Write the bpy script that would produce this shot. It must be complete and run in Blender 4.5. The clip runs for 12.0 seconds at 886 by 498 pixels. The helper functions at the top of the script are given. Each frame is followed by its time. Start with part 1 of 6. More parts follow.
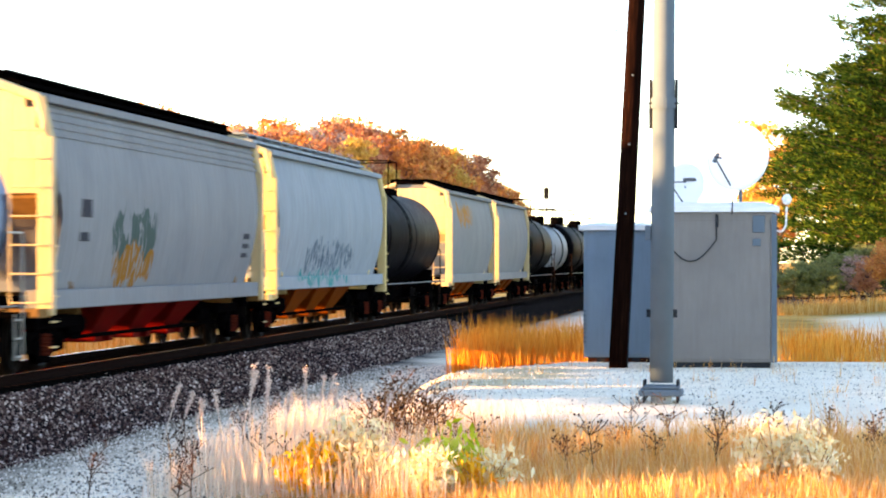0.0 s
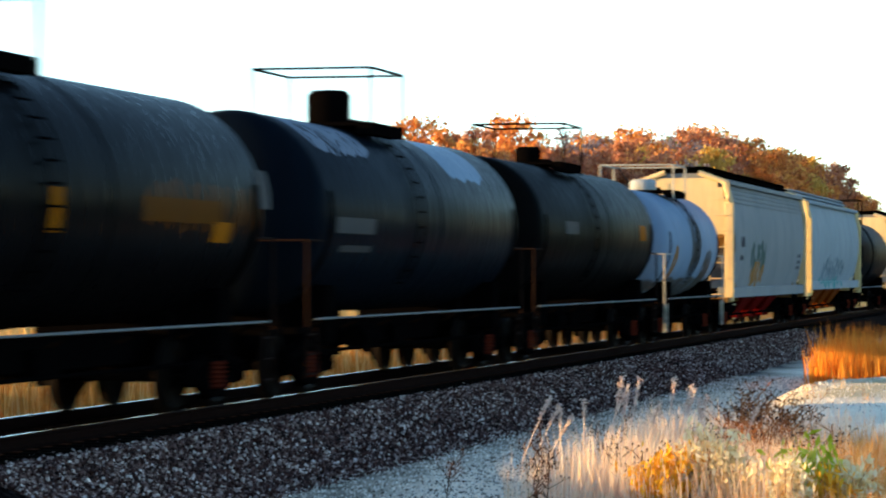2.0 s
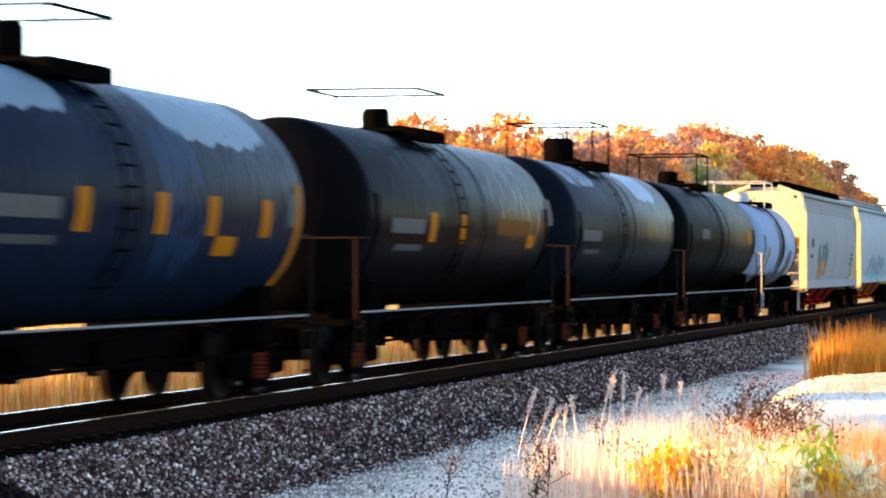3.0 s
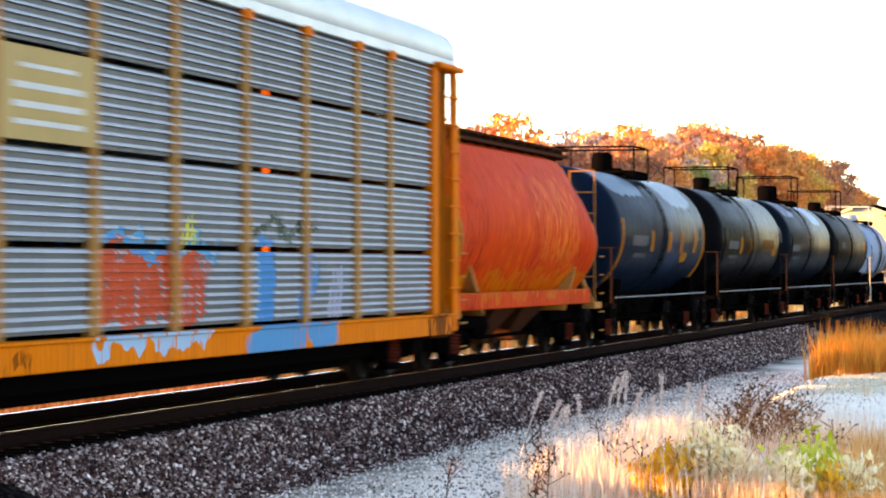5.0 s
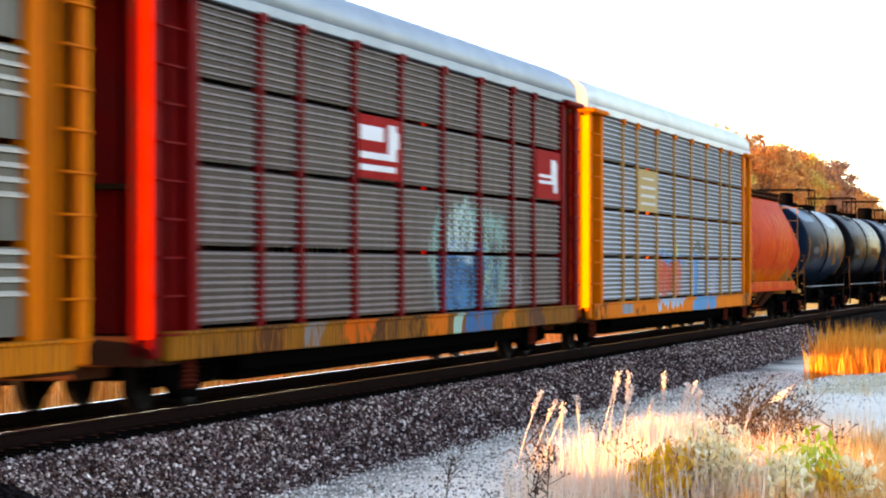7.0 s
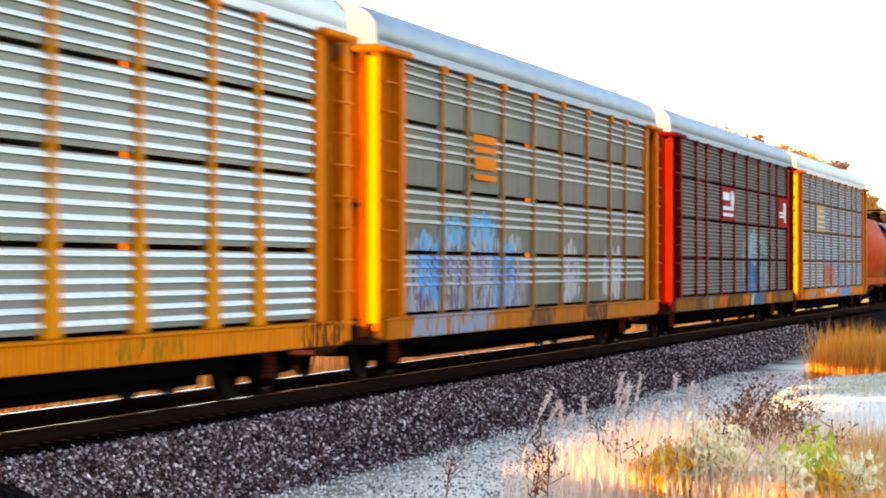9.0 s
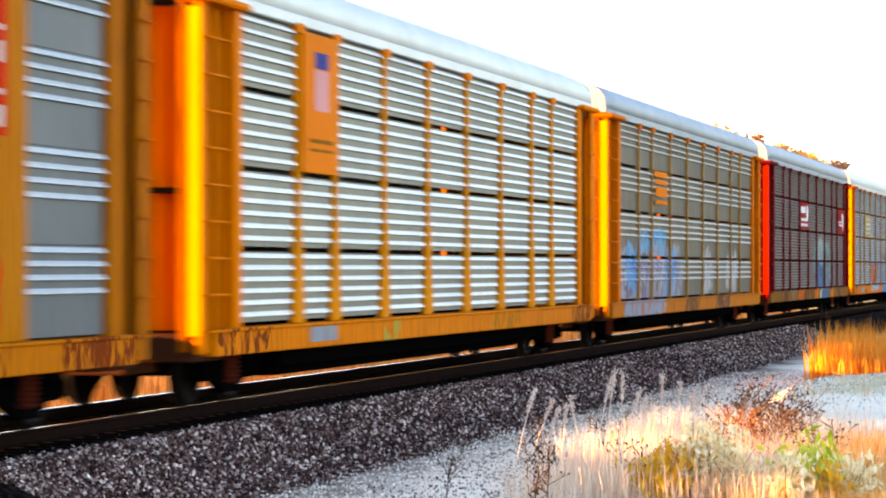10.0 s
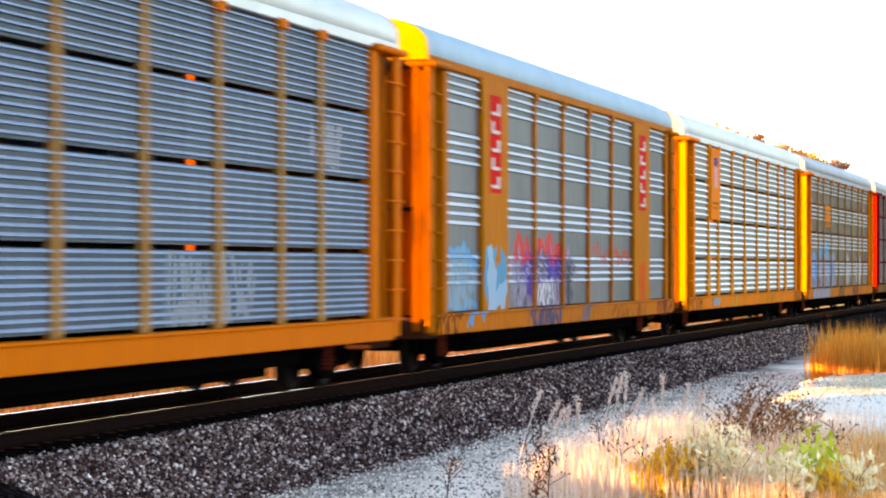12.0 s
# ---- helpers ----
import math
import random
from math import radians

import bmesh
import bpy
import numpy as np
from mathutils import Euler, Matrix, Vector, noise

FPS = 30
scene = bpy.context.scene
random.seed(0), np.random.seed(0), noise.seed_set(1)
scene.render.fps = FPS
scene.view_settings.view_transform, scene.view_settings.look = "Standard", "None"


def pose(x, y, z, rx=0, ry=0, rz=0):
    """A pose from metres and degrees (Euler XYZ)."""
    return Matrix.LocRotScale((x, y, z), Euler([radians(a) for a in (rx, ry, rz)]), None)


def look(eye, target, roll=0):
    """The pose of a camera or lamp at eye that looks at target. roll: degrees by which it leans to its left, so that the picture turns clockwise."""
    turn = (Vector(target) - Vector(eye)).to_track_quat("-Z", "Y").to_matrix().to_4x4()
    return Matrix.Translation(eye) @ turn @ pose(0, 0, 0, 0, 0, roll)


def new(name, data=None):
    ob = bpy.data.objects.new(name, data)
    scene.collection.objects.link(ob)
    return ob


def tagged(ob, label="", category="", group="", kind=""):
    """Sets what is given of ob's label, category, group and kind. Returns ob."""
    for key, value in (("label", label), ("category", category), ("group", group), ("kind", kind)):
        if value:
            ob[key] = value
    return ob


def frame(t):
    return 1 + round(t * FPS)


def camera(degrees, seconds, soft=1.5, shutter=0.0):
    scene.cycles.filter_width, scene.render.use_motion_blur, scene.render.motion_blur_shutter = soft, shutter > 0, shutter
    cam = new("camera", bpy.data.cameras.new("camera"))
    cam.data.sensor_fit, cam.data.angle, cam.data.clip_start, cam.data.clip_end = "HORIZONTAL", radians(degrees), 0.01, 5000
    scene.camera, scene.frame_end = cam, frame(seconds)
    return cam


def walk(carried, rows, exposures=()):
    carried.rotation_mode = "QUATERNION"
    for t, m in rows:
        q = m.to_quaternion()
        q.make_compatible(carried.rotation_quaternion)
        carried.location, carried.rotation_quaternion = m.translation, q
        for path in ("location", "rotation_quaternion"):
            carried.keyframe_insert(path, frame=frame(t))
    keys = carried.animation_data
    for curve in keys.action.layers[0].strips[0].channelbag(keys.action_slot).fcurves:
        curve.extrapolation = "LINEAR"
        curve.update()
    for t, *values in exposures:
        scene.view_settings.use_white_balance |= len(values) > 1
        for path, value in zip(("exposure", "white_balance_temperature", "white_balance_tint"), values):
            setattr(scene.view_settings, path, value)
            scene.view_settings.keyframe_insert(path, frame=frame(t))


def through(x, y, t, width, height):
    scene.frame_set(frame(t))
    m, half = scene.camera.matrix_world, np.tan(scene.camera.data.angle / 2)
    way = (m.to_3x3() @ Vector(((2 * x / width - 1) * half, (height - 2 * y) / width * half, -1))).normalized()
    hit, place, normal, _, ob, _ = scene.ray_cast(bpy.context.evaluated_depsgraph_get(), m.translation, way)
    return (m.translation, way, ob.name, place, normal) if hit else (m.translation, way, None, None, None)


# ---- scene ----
LENS = 17.28
EYE_Z = 1.80
TRACK_X = -12.75
PAN_END, TILT_END = 13.262, 0.361

# Seconds, how far the view still has to turn left, and how far it is tilted, in degrees.
PAN = [(0.0, 6.99, -0.105), (0.25, 7.04, -0.07), (0.5, 7.07, -0.035), (0.75, 7.05, -0.03), (1.0, 6.97, -0.03),
       (1.1, 6.83, -0.02), (1.2, 6.60, 0.0), (1.3, 6.16, 0.04), (1.4, 5.44, 0.08), (1.5, 4.51, 0.11), (1.6, 3.45, 0.12),
       (1.7, 2.36, 0.12), (1.8, 1.35, 0.11), (1.9, 0.47, 0.10), (2.0, 0.0, 0.09), (2.1, -0.03, 0.05), (2.25, 0.0, 0.02),
       (2.5, 0.0, 0.0), (3.5, -0.01, 0.01), (5.5, 0.0, 0.01), (7.5, 0.0, 0.01), (9.5, 0.0, 0.01), (12.0, -0.01, 0.01)]

cam = camera(LENS, 12.0, soft=2.0, shutter=0.6)
walk(cam, [(t, pose(0, 0, EYE_Z, 90 + TILT_END + dt, 0, PAN_END - dp)) for t, dp, dt in PAN],
     exposures=[(0.0, 3.46, 7900, 23), (0.5, 3.14, 7550, 21), (1.0, 2.68, 6650, 11), (1.5, 2.45, 6300, 4), (2.0, 2.42, 6400, 5), (2.2, 2.78, 6600, 12), (2.6, 3.32, 7000, 20),
                (3.5, 3.68, 7500, 23), (5.5, 3.74, 8250, 28), (12.0, 3.80, 8500, 28)])

# ---- light ----
SUN_AZ, SUN_EL = radians(-110), radians(4.6)     # clockwise from +y
world = bpy.data.worlds.new("sky")
scene.world = world
world.use_nodes = True
sky = world.node_tree.nodes.new("ShaderNodeTexSky")
sky.sky_type, sky.sun_disc = "NISHITA", False
sky.sun_elevation, sky.sun_rotation = SUN_EL, SUN_AZ
sky.air_density, sky.dust_density, sky.ozone_density = 0.6, 0.1, 1.5
background = world.node_tree.nodes["Background"]
background.inputs["Strength"].default_value = 0.15
world.node_tree.links.new(sky.outputs["Color"], background.inputs["Color"])
sun = new("sun", bpy.data.lights.new("sun", "SUN"))
sun.data.energy, sun.data.angle, sun.data.color = 3.0, radians(1.0), (1.0, 0.64, 0.27)
to_sun = Vector((math.sin(SUN_AZ) * math.cos(SUN_EL), math.cos(SUN_AZ) * math.cos(SUN_EL), math.sin(SUN_EL)))
sun.matrix_world = look(to_sun * 300, (0, 0, 0))


# ---- materials ----
class Nodes:
    """A small writer of shader nodes for one material."""

    def __init__(self, name, rough=0.6, metal=0.0, spec=0.5):
        self.mat = bpy.data.materials.new(name)
        self.mat.use_nodes = True
        self.tree = self.mat.node_tree
        self.bsdf = self.tree.nodes["Principled BSDF"]
        self.bsdf.inputs["Roughness"].default_value = rough
        self.bsdf.inputs["Metallic"].default_value = metal
        self.bsdf.inputs["Specular IOR Level"].default_value = spec

    def put(self, socket, value):
        if isinstance(value, bpy.types.NodeSocket):
            self.tree.links.new(value, socket)
        elif isinstance(value, (tuple, list)) and len(value) == 3 and socket.type == "RGBA":
            socket.default_value = (*value, 1)
        else:
            socket.default_value = value

    def coords(self, kind="Object", root=None, scale=(1, 1, 1)):
        n = self.tree.nodes.new("ShaderNodeTexCoord")
        n.object = root
        m = self.tree.nodes.new("ShaderNodeMapping")
        m.inputs["Scale"].default_value = scale
        self.tree.links.new(n.outputs[kind], m.inputs["Vector"])
        return m.outputs["Vector"]

    def noise(self, at, scale, detail=4.0, rough=0.6, dist=0.0):
        n = self.tree.nodes.new("ShaderNodeTexNoise")
        self.tree.links.new(at, n.inputs["Vector"])
        for key, v in (("Scale", scale), ("Detail", detail), ("Roughness", rough), ("Distortion", dist)):
            n.inputs[key].default_value = v
        return n.outputs["Fac"]

    def voronoi(self, at, scale, out="Color"):
        n = self.tree.nodes.new("ShaderNodeTexVoronoi")
        self.tree.links.new(at, n.inputs["Vector"])
        n.inputs["Scale"].default_value = scale
        return n.outputs[out]

    def ramp(self, fac, stops):
        n = self.tree.nodes.new("ShaderNodeValToRGB")
        self.put(n.inputs["Fac"], fac)
        while len(n.color_ramp.elements) < len(stops):
            n.color_ramp.elements.new(0.5)
        for e, (p, c) in zip(n.color_ramp.elements, stops):
            e.position, e.color = p, (*c, 1) if len(c) == 3 else c
        return n.outputs["Color"]

    def mix(self, fac, a, b, blend="MIX"):
        n = self.tree.nodes.new("ShaderNodeMix")
        n.data_type, n.blend_type = "RGBA", blend
        self.put(n.inputs[0], fac), self.put(n.inputs[6], a), self.put(n.inputs[7], b)
        return n.outputs[2]

    def math(self, op, a, b=0.0, c=0.0):
        n = self.tree.nodes.new("ShaderNodeMath")
        n.operation = op
        self.put(n.inputs[0], a), self.put(n.inputs[1], b), self.put(n.inputs[2], c)
        return n.outputs[0]

    def clamp(self, v):
        n = self.tree.nodes.new("ShaderNodeClamp")
        self.put(n.inputs[0], v)
        return n.outputs[0]

    def split(self, v):
        n = self.tree.nodes.new("ShaderNodeSeparateXYZ")
        self.tree.links.new(v, n.inputs[0])
        return n.outputs

    def random(self):
        return self.tree.nodes.new("ShaderNodeObjectInfo").outputs["Random"]

    def island(self):
        return self.tree.nodes.new("ShaderNodeNewGeometry").outputs["Random Per Island"]

    def bump(self, height, strength=0.3, distance=0.02):
        n = self.tree.nodes.new("ShaderNodeBump")
        n.inputs["Strength"].default_value, n.inputs["Distance"].default_value = strength, distance
        self.put(n.inputs["Height"], height)
        self.tree.links.new(n.outputs["Normal"], self.bsdf.inputs["Normal"])

    def colour(self, c):
        self.put(self.bsdf.inputs["Base Color"], c)
        return self.mat


def mul(c, k):
    return tuple(min(1, v * k) for v in c)


def vivid(c, k=0.6, s=1.25):
    """Old paint: deep, strong colour."""
    g = (c[0] + c[1] + c[2]) / 3
    return tuple(min(0.9, max(0.002, (g + (v - g) * s) * k)) for v in c)


def painted(name, c, dirt=(0.05, 0.035, 0.025), amount=0.5, rough=0.5, scale=1.2, root=None, spots=(), metal=0.0, streak=1.0, spec=0.004, wobble=1.0, crisp=8.0):
    """Weathered paint on steel. spots: patches of sprayed paint, stain, wear or painted gleam, as (y, z, half length,
    half height, colour, break-up), in root's space.
    """
    c, dirt = vivid(c), vivid(dirt)
    n = Nodes(name, rough, metal, spec)
    at = n.coords("Object", root)
    run = n.coords("Object", root, (1, 1, 0.12 * streak))
    big = n.noise(at, 0.55 * scale, 5)
    fine = n.noise(run, 7 * scale, 5, 0.7)
    base = n.mix(n.ramp(big, [(0.3, (0, 0, 0)), (0.7, (1, 1, 1))]), mul(c, 0.82), mul(c, 1.12))
    mask = n.ramp(n.math("MULTIPLY", n.math("ADD", fine, big), 0.5), [(0.46, (0, 0, 0)), (0.68, (amount,) * 3)])
    out = n.mix(mask, base, dirt)
    if spots:
        wob = n.coords("Object", root)
        _, y, z = n.split(wob)
        wy = n.math("MULTIPLY", n.math("SUBTRACT", n.noise(wob, 0.9, 2), 0.5), 1.6 * wobble)
        wz = n.math("MULTIPLY", n.math("SUBTRACT", n.noise(wob, 1.3, 2), 0.5), 1.0 * wobble)
        y, z = n.math("ADD", y, wy), n.math("ADD", z, wz)
        for i, (sy, sz, hy, hz, sc, rag) in enumerate(spots):
            dy = n.math("POWER", n.math("ABSOLUTE", n.math("DIVIDE", n.math("SUBTRACT", y, sy), hy)), 4)
            dz = n.math("POWER", n.math("ABSOLUTE", n.math("DIVIDE", n.math("SUBTRACT", z, sz), hz)), 4)
            inside = n.clamp(n.math("MULTIPLY", n.math("SUBTRACT", 1.0, n.math("ADD", dy, dz)), 2.5))
            cut = n.noise(n.coords("Object", root, (1, 1.5 + 0.13 * i, 0.9)), 0.9 + rag * 1.8, 3, 0.6, 1.2)
            cut = n.clamp(n.math("MULTIPLY", n.math("SUBTRACT", cut, 0.52 - 0.26 * (1 - rag)), crisp))
            cut = n.math("MULTIPLY", inside, cut) if rag else inside
            out = n.mix(n.math("MULTIPLY", cut, 0.93), out, vivid(sc, 0.55, 1.5))
    n.bump(fine, 0.12, 0.004)
    n.put(n.bsdf.inputs["Roughness"], n.math("MULTIPLY_ADD", fine, 0.35, rough - 0.15))
    return n.colour(out)


def plain(name, c, rough=0.6, metal=0.0, vary=0.25, scale=3.0, spec=0.002):
    n = Nodes(name, rough, metal, spec)
    at = n.coords()
    f = n.noise(at, scale, 5)
    n.bump(f, 0.15, 0.004)
    return n.colour(n.mix(f, mul(c, 1 - vary), mul(c, 1 + vary)))


# ---- mesh writing ----
def mesh_of(bm, name="mesh", smooth=False):
    me = bpy.data.meshes.new(name)
    bm.to_mesh(me)
    bm.free()
    if smooth:
        for p in me.polygons:
            p.use_smooth = True
    return me


def part(name, bm, material, parent, label="", smooth=False):
    me = bm if isinstance(bm, bpy.types.Mesh) else mesh_of(bm, name, smooth)
    if not me.materials:
        me.materials.append(material)
    ob = new(name, me)
    ob.parent = parent
    return tagged(ob, label)


def thing(name, at, label, category, group="", kind=""):
    ob = new(name)
    ob.empty_display_size = 0.2
    ob.matrix_basis = at
    return tagged(ob, label, category, group, kind)


def solid(name, bm, material, at, label, category, group="", kind="", smooth=False):
    me = mesh_of(bm, name, smooth)
    me.materials.append(material)
    ob = new(name, me)
    ob.matrix_basis = at
    return tagged(ob, label, category, group, kind)


def box(bm, x0, x1, y0, y1, z0, z1, m=None, bevel=0.0):
    v = [bm.verts.new((x, y, z)) for z in (z0, z1) for y in (y0, y1) for x in (x0, x1)]
    f = [bm.faces.new([v[i] for i in q]) for q in ((0, 2, 3, 1), (4, 5, 7, 6), (0, 1, 5, 4), (2, 6, 7, 3), (0, 4, 6, 2), (1, 3, 7, 5))]
    if bevel:
        edges = list({e for q in f for e in q.edges})
        r = bmesh.ops.bevel(bm, geom=edges, offset=bevel, segments=1, affect="EDGES", profile=0.7)
        v = list({w for q in r["faces"] for w in q.verts} | {w for w in v if w.is_valid})
    if m is not None:
        bmesh.ops.transform(bm, matrix=m, verts=v)
    return bm


def boxes(*rows, bevel=0.0):
    bm = bmesh.new()
    for r in rows:
        box(bm, *r, bevel=bevel)
    return bm


def rod(bm, a, b, r, r2=None, n=8, cap=True):
    a, b = Vector(a), Vector(b)
    q = (b - a).to_track_quat("Z", "Y").to_matrix()
    r2 = r if r2 is None else r2
    ra = [bm.verts.new(a + q @ Vector((math.cos(k * 2 * math.pi / n) * r, math.sin(k * 2 * math.pi / n) * r, 0))) for k in range(n)]
    rb = [bm.verts.new(b + q @ Vector((math.cos(k * 2 * math.pi / n) * r2, math.sin(k * 2 * math.pi / n) * r2, 0))) for k in range(n)]
    for k in range(n):
        bm.faces.new((ra[k], ra[(k + 1) % n], rb[(k + 1) % n], rb[k]))
    if cap:
        bm.faces.new(ra[::-1]), bm.faces.new(rb)
    return bm


def rods(points, r, n=6):
    bm = bmesh.new()
    for a, b in points:
        rod(bm, a, b, r, n=n)
    return bm


def tube(path, r, n=5):
    """One round bar bent along a path that stays in a plane of constant y."""
    rings = []
    for i, p in enumerate(path):
        a, b = Vector(path[max(0, i - 1)]), Vector(path[min(len(path) - 1, i + 1)])
        t = (b - a).normalized()
        side, up = Vector((0, 1, 0)), t.cross(Vector((0, 1, 0)))
        rings.append([Vector(p) + side * (r * math.cos(k * 2 * math.pi / n)) + up * (r * math.sin(k * 2 * math.pi / n)) for k in range(n)])
    return loft(rings)


def loft(rings, closed=True, ends=True):
    """Skin over rings of equal numbers of points."""
    bm = bmesh.new()
    vs = [[bm.verts.new(p) for p in ring] for ring in rings]
    k = len(vs[0])
    for a, b in zip(vs, vs[1:]):
        for i in range(k if closed else k - 1):
            bm.faces.new((a[i], a[(i + 1) % k], b[(i + 1) % k], b[i]))
    if ends and closed:
        bm.faces.new(vs[0][::-1]), bm.faces.new(vs[-1])
    bmesh.ops.recalc_face_normals(bm, faces=bm.faces[:])
    return bm


def spun(profile, axis="z", n=24, arc=2 * math.pi):
    """A solid of revolution from (radius, along) pairs."""
    rings = []
    for k in range(n):
        a = arc * k / n
        c, s = math.cos(a), math.sin(a)
        rings.append([(r * c, r * s, h) if axis == "z" else (r * c, h, r * s) if axis == "y" else (h, r * c, r * s) for r, h in profile])
    rings.append(rings[0])
    bm = loft(rings, closed=False, ends=False)
    bmesh.ops.remove_doubles(bm, verts=bm.verts[:], dist=1e-5)
    bmesh.ops.recalc_face_normals(bm, faces=bm.faces[:])
    return bm


# ---- the train ----
def train_run(t):
    """How far the train is ahead of its place at 8.5 s, in metres."""
    d = t - 8.5
    return 20.05 * d + 0.0352 * d * d


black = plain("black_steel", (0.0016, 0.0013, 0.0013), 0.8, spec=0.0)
rust = plain("rusty_steel", (0.035, 0.012, 0.006), 0.8)
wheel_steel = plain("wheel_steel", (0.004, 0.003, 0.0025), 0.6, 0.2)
truck_rust = plain("red_rusted_truck", (0.07, 0.012, 0.006), 0.8)
worn_rail = plain("worn_brown_rail", (0.014, 0.008, 0.006), 0.7)
white_mark = painted("white_marking", (0.62, 0.62, 0.58), amount=0.35)
grab = plain("pale_handrail", (0.13, 0.13, 0.13), 0.4)
WHEEL_R = 0.457
CARS, WHEELSETS = [], []


def car_root(name, u, label, group):
    ob = thing(name, pose(TRACK_X, u + train_run(0), 0), label, "rail car", group)
    CARS.append((ob, u))
    return ob


def build_shared():
    """Meshes that all the cars share."""
    made = {}
    wheel = [(0.07, -0.80), (0.07, -0.79), (0.10, -0.79), (0.12, -0.70), (0.38, -0.70), (0.40, -0.655), (0.50, -0.655), (0.50, -0.685),
             (WHEEL_R, -0.70), (0.45, -0.80), (0.38, -0.79), (0.34, -0.755), (0.14, -0.76), (0.10, -0.82), (0.0, -0.82)]
    bm = bmesh.new()
    for s in (1, -1):
        half = spun([(r, h * s) for r, h in wheel], "x", 20)
        me = mesh_of(half)
        bm.from_mesh(me)
    rod(bm, (-0.68, 0, 0), (0.68, 0, 0), 0.08, n=10)
    for k in range(3):
        a = k * 2.094
        for s in (0.81, -0.81):
            box(bm, s - 0.03, s + 0.03, -0.03, 0.03, -0.03, 0.03, Matrix.Translation((0, 0.06 * math.cos(a), 0.06 * math.sin(a))))
    made["wheelset"] = mesh_of(bm, "wheelset", True)
    # side frame of a truck, as a thick outline with window openings
    bm = bmesh.new()
    for y in (-0.89, 0.89):
        box(bm, -0.09, 0.09, y - 0.19, y + 0.19, -0.14, 0.20, bevel=0.03)
        rod(bm, (0.05, y, 0), (0.16, y, 0), 0.11, n=12)
        s = -1 if y < 0 else 1
        box(bm, -0.07, 0.07, -0.36, 0.36, -0.07, 0.07, Matrix.Translation((0, s * 0.52, 0.20)) @ Matrix.Rotation(-s * 0.28, 4, "X"))
        box(bm, -0.07, 0.07, -0.30, 0.30, -0.06, 0.06, Matrix.Translation((0, s * 0.52, -0.13)) @ Matrix.Rotation(s * 0.45, 4, "X"))
    box(bm, -0.08, 0.08, -0.34, 0.34, 0.24, 0.36, bevel=0.02)
    box(bm, -0.10, 0.10, -0.34, 0.34, -0.30, -0.20, bevel=0.02)
    for y in (-0.30, 0.30):
        box(bm, -0.07, 0.07, y - 0.05, y + 0.05, -0.22, 0.28)
    made["side_frame"] = mesh_of(bm, "side_frame")
    coil = [(0.0, -0.19)] + [(0.20 if k % 2 else 0.15, -0.19 + 0.03 * k) for k in range(13)] + [(0.0, 0.17)]
    made["spring"] = mesh_of(spun(coil, "z", 12), "spring")
    made["bolster"] = mesh_of(boxes((-1.05, 1.05, -0.2, 0.2, -0.02, 0.2), (-0.3, 0.3, -0.25, 0.25, 0.15, 0.3), bevel=0.03), "bolster")
    bm = boxes((-0.22, 0.22, -0.12, 0.55, -0.14, 0.14), (-0.12, 0.12, 0.5, 0.95, -0.10, 0.10), (-0.16, 0.06, 0.92, 1.12, -0.16, 0.16),
               (0.10, 0.17, 0.86, 1.10, -0.14, 0.14), bevel=0.025)
    rod(bm, (0.15, 0.75, -0.1), (0.15, 0.95, -0.5), 0.035, n=6)
    made["coupler"] = mesh_of(bm, "coupler")
    return made


SHARED = build_shared()


def truck(car, y):
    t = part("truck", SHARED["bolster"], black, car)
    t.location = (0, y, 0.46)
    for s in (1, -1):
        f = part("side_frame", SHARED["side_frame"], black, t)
        f.location = (s * 1.0, 0, 0)
        g = part("spring", SHARED["spring"], truck_rust, t)
        g.location = (s * 1.0, 0, 0)
    for dy in (-0.89, 0.89):
        w = part("wheelset", SHARED["wheelset"], wheel_steel, t)
        w.location = (0, dy, 0)
        WHEELSETS.append((w, dy))
    return t


def running_gear(car, half, inset=2.2):
    """Trucks, couplers and brake gear for a car whose ends are half a car's length from its middle."""
    for s in (1, -1):
        truck(car, s * (half - inset))
        c = part("coupler", SHARED["coupler"], rust, car)
        c.matrix_basis = pose(0, s * (half - 0.35), 0.86, 0, 0, 0 if s > 0 else 180)


def ladder(car, x, y0, y1, zs, r, material):
    """Two stiles and separate rungs, held off the wall behind."""
    back = x - 0.09 if x > 0 else x + 0.09
    ob = part("ladder", rods([((back, y, zs[0] - 0.1), (back, y, zs[-1] + 0.1)) for y in (y0, y1)], r), material, car)
    bar = mesh_of(rods([((back, y0, 0), (x, y0, 0)), ((x, y0, 0), (x, y1, 0)), ((x, y1, 0), (back, y1, 0))], r, 5), "rung")
    for z in zs:
        part("rung", bar, material, ob).location = (0, 0, z)


# ---- autoracks ----
BAYS = [2.75, 1.95, 2.9, 2.85, 2.9, 2.85, 2.8, 2.0, 2.75]
SIDE = sum(BAYS)
TIERS = [1.05, 2.05, 3.11, 4.16, 5.17]


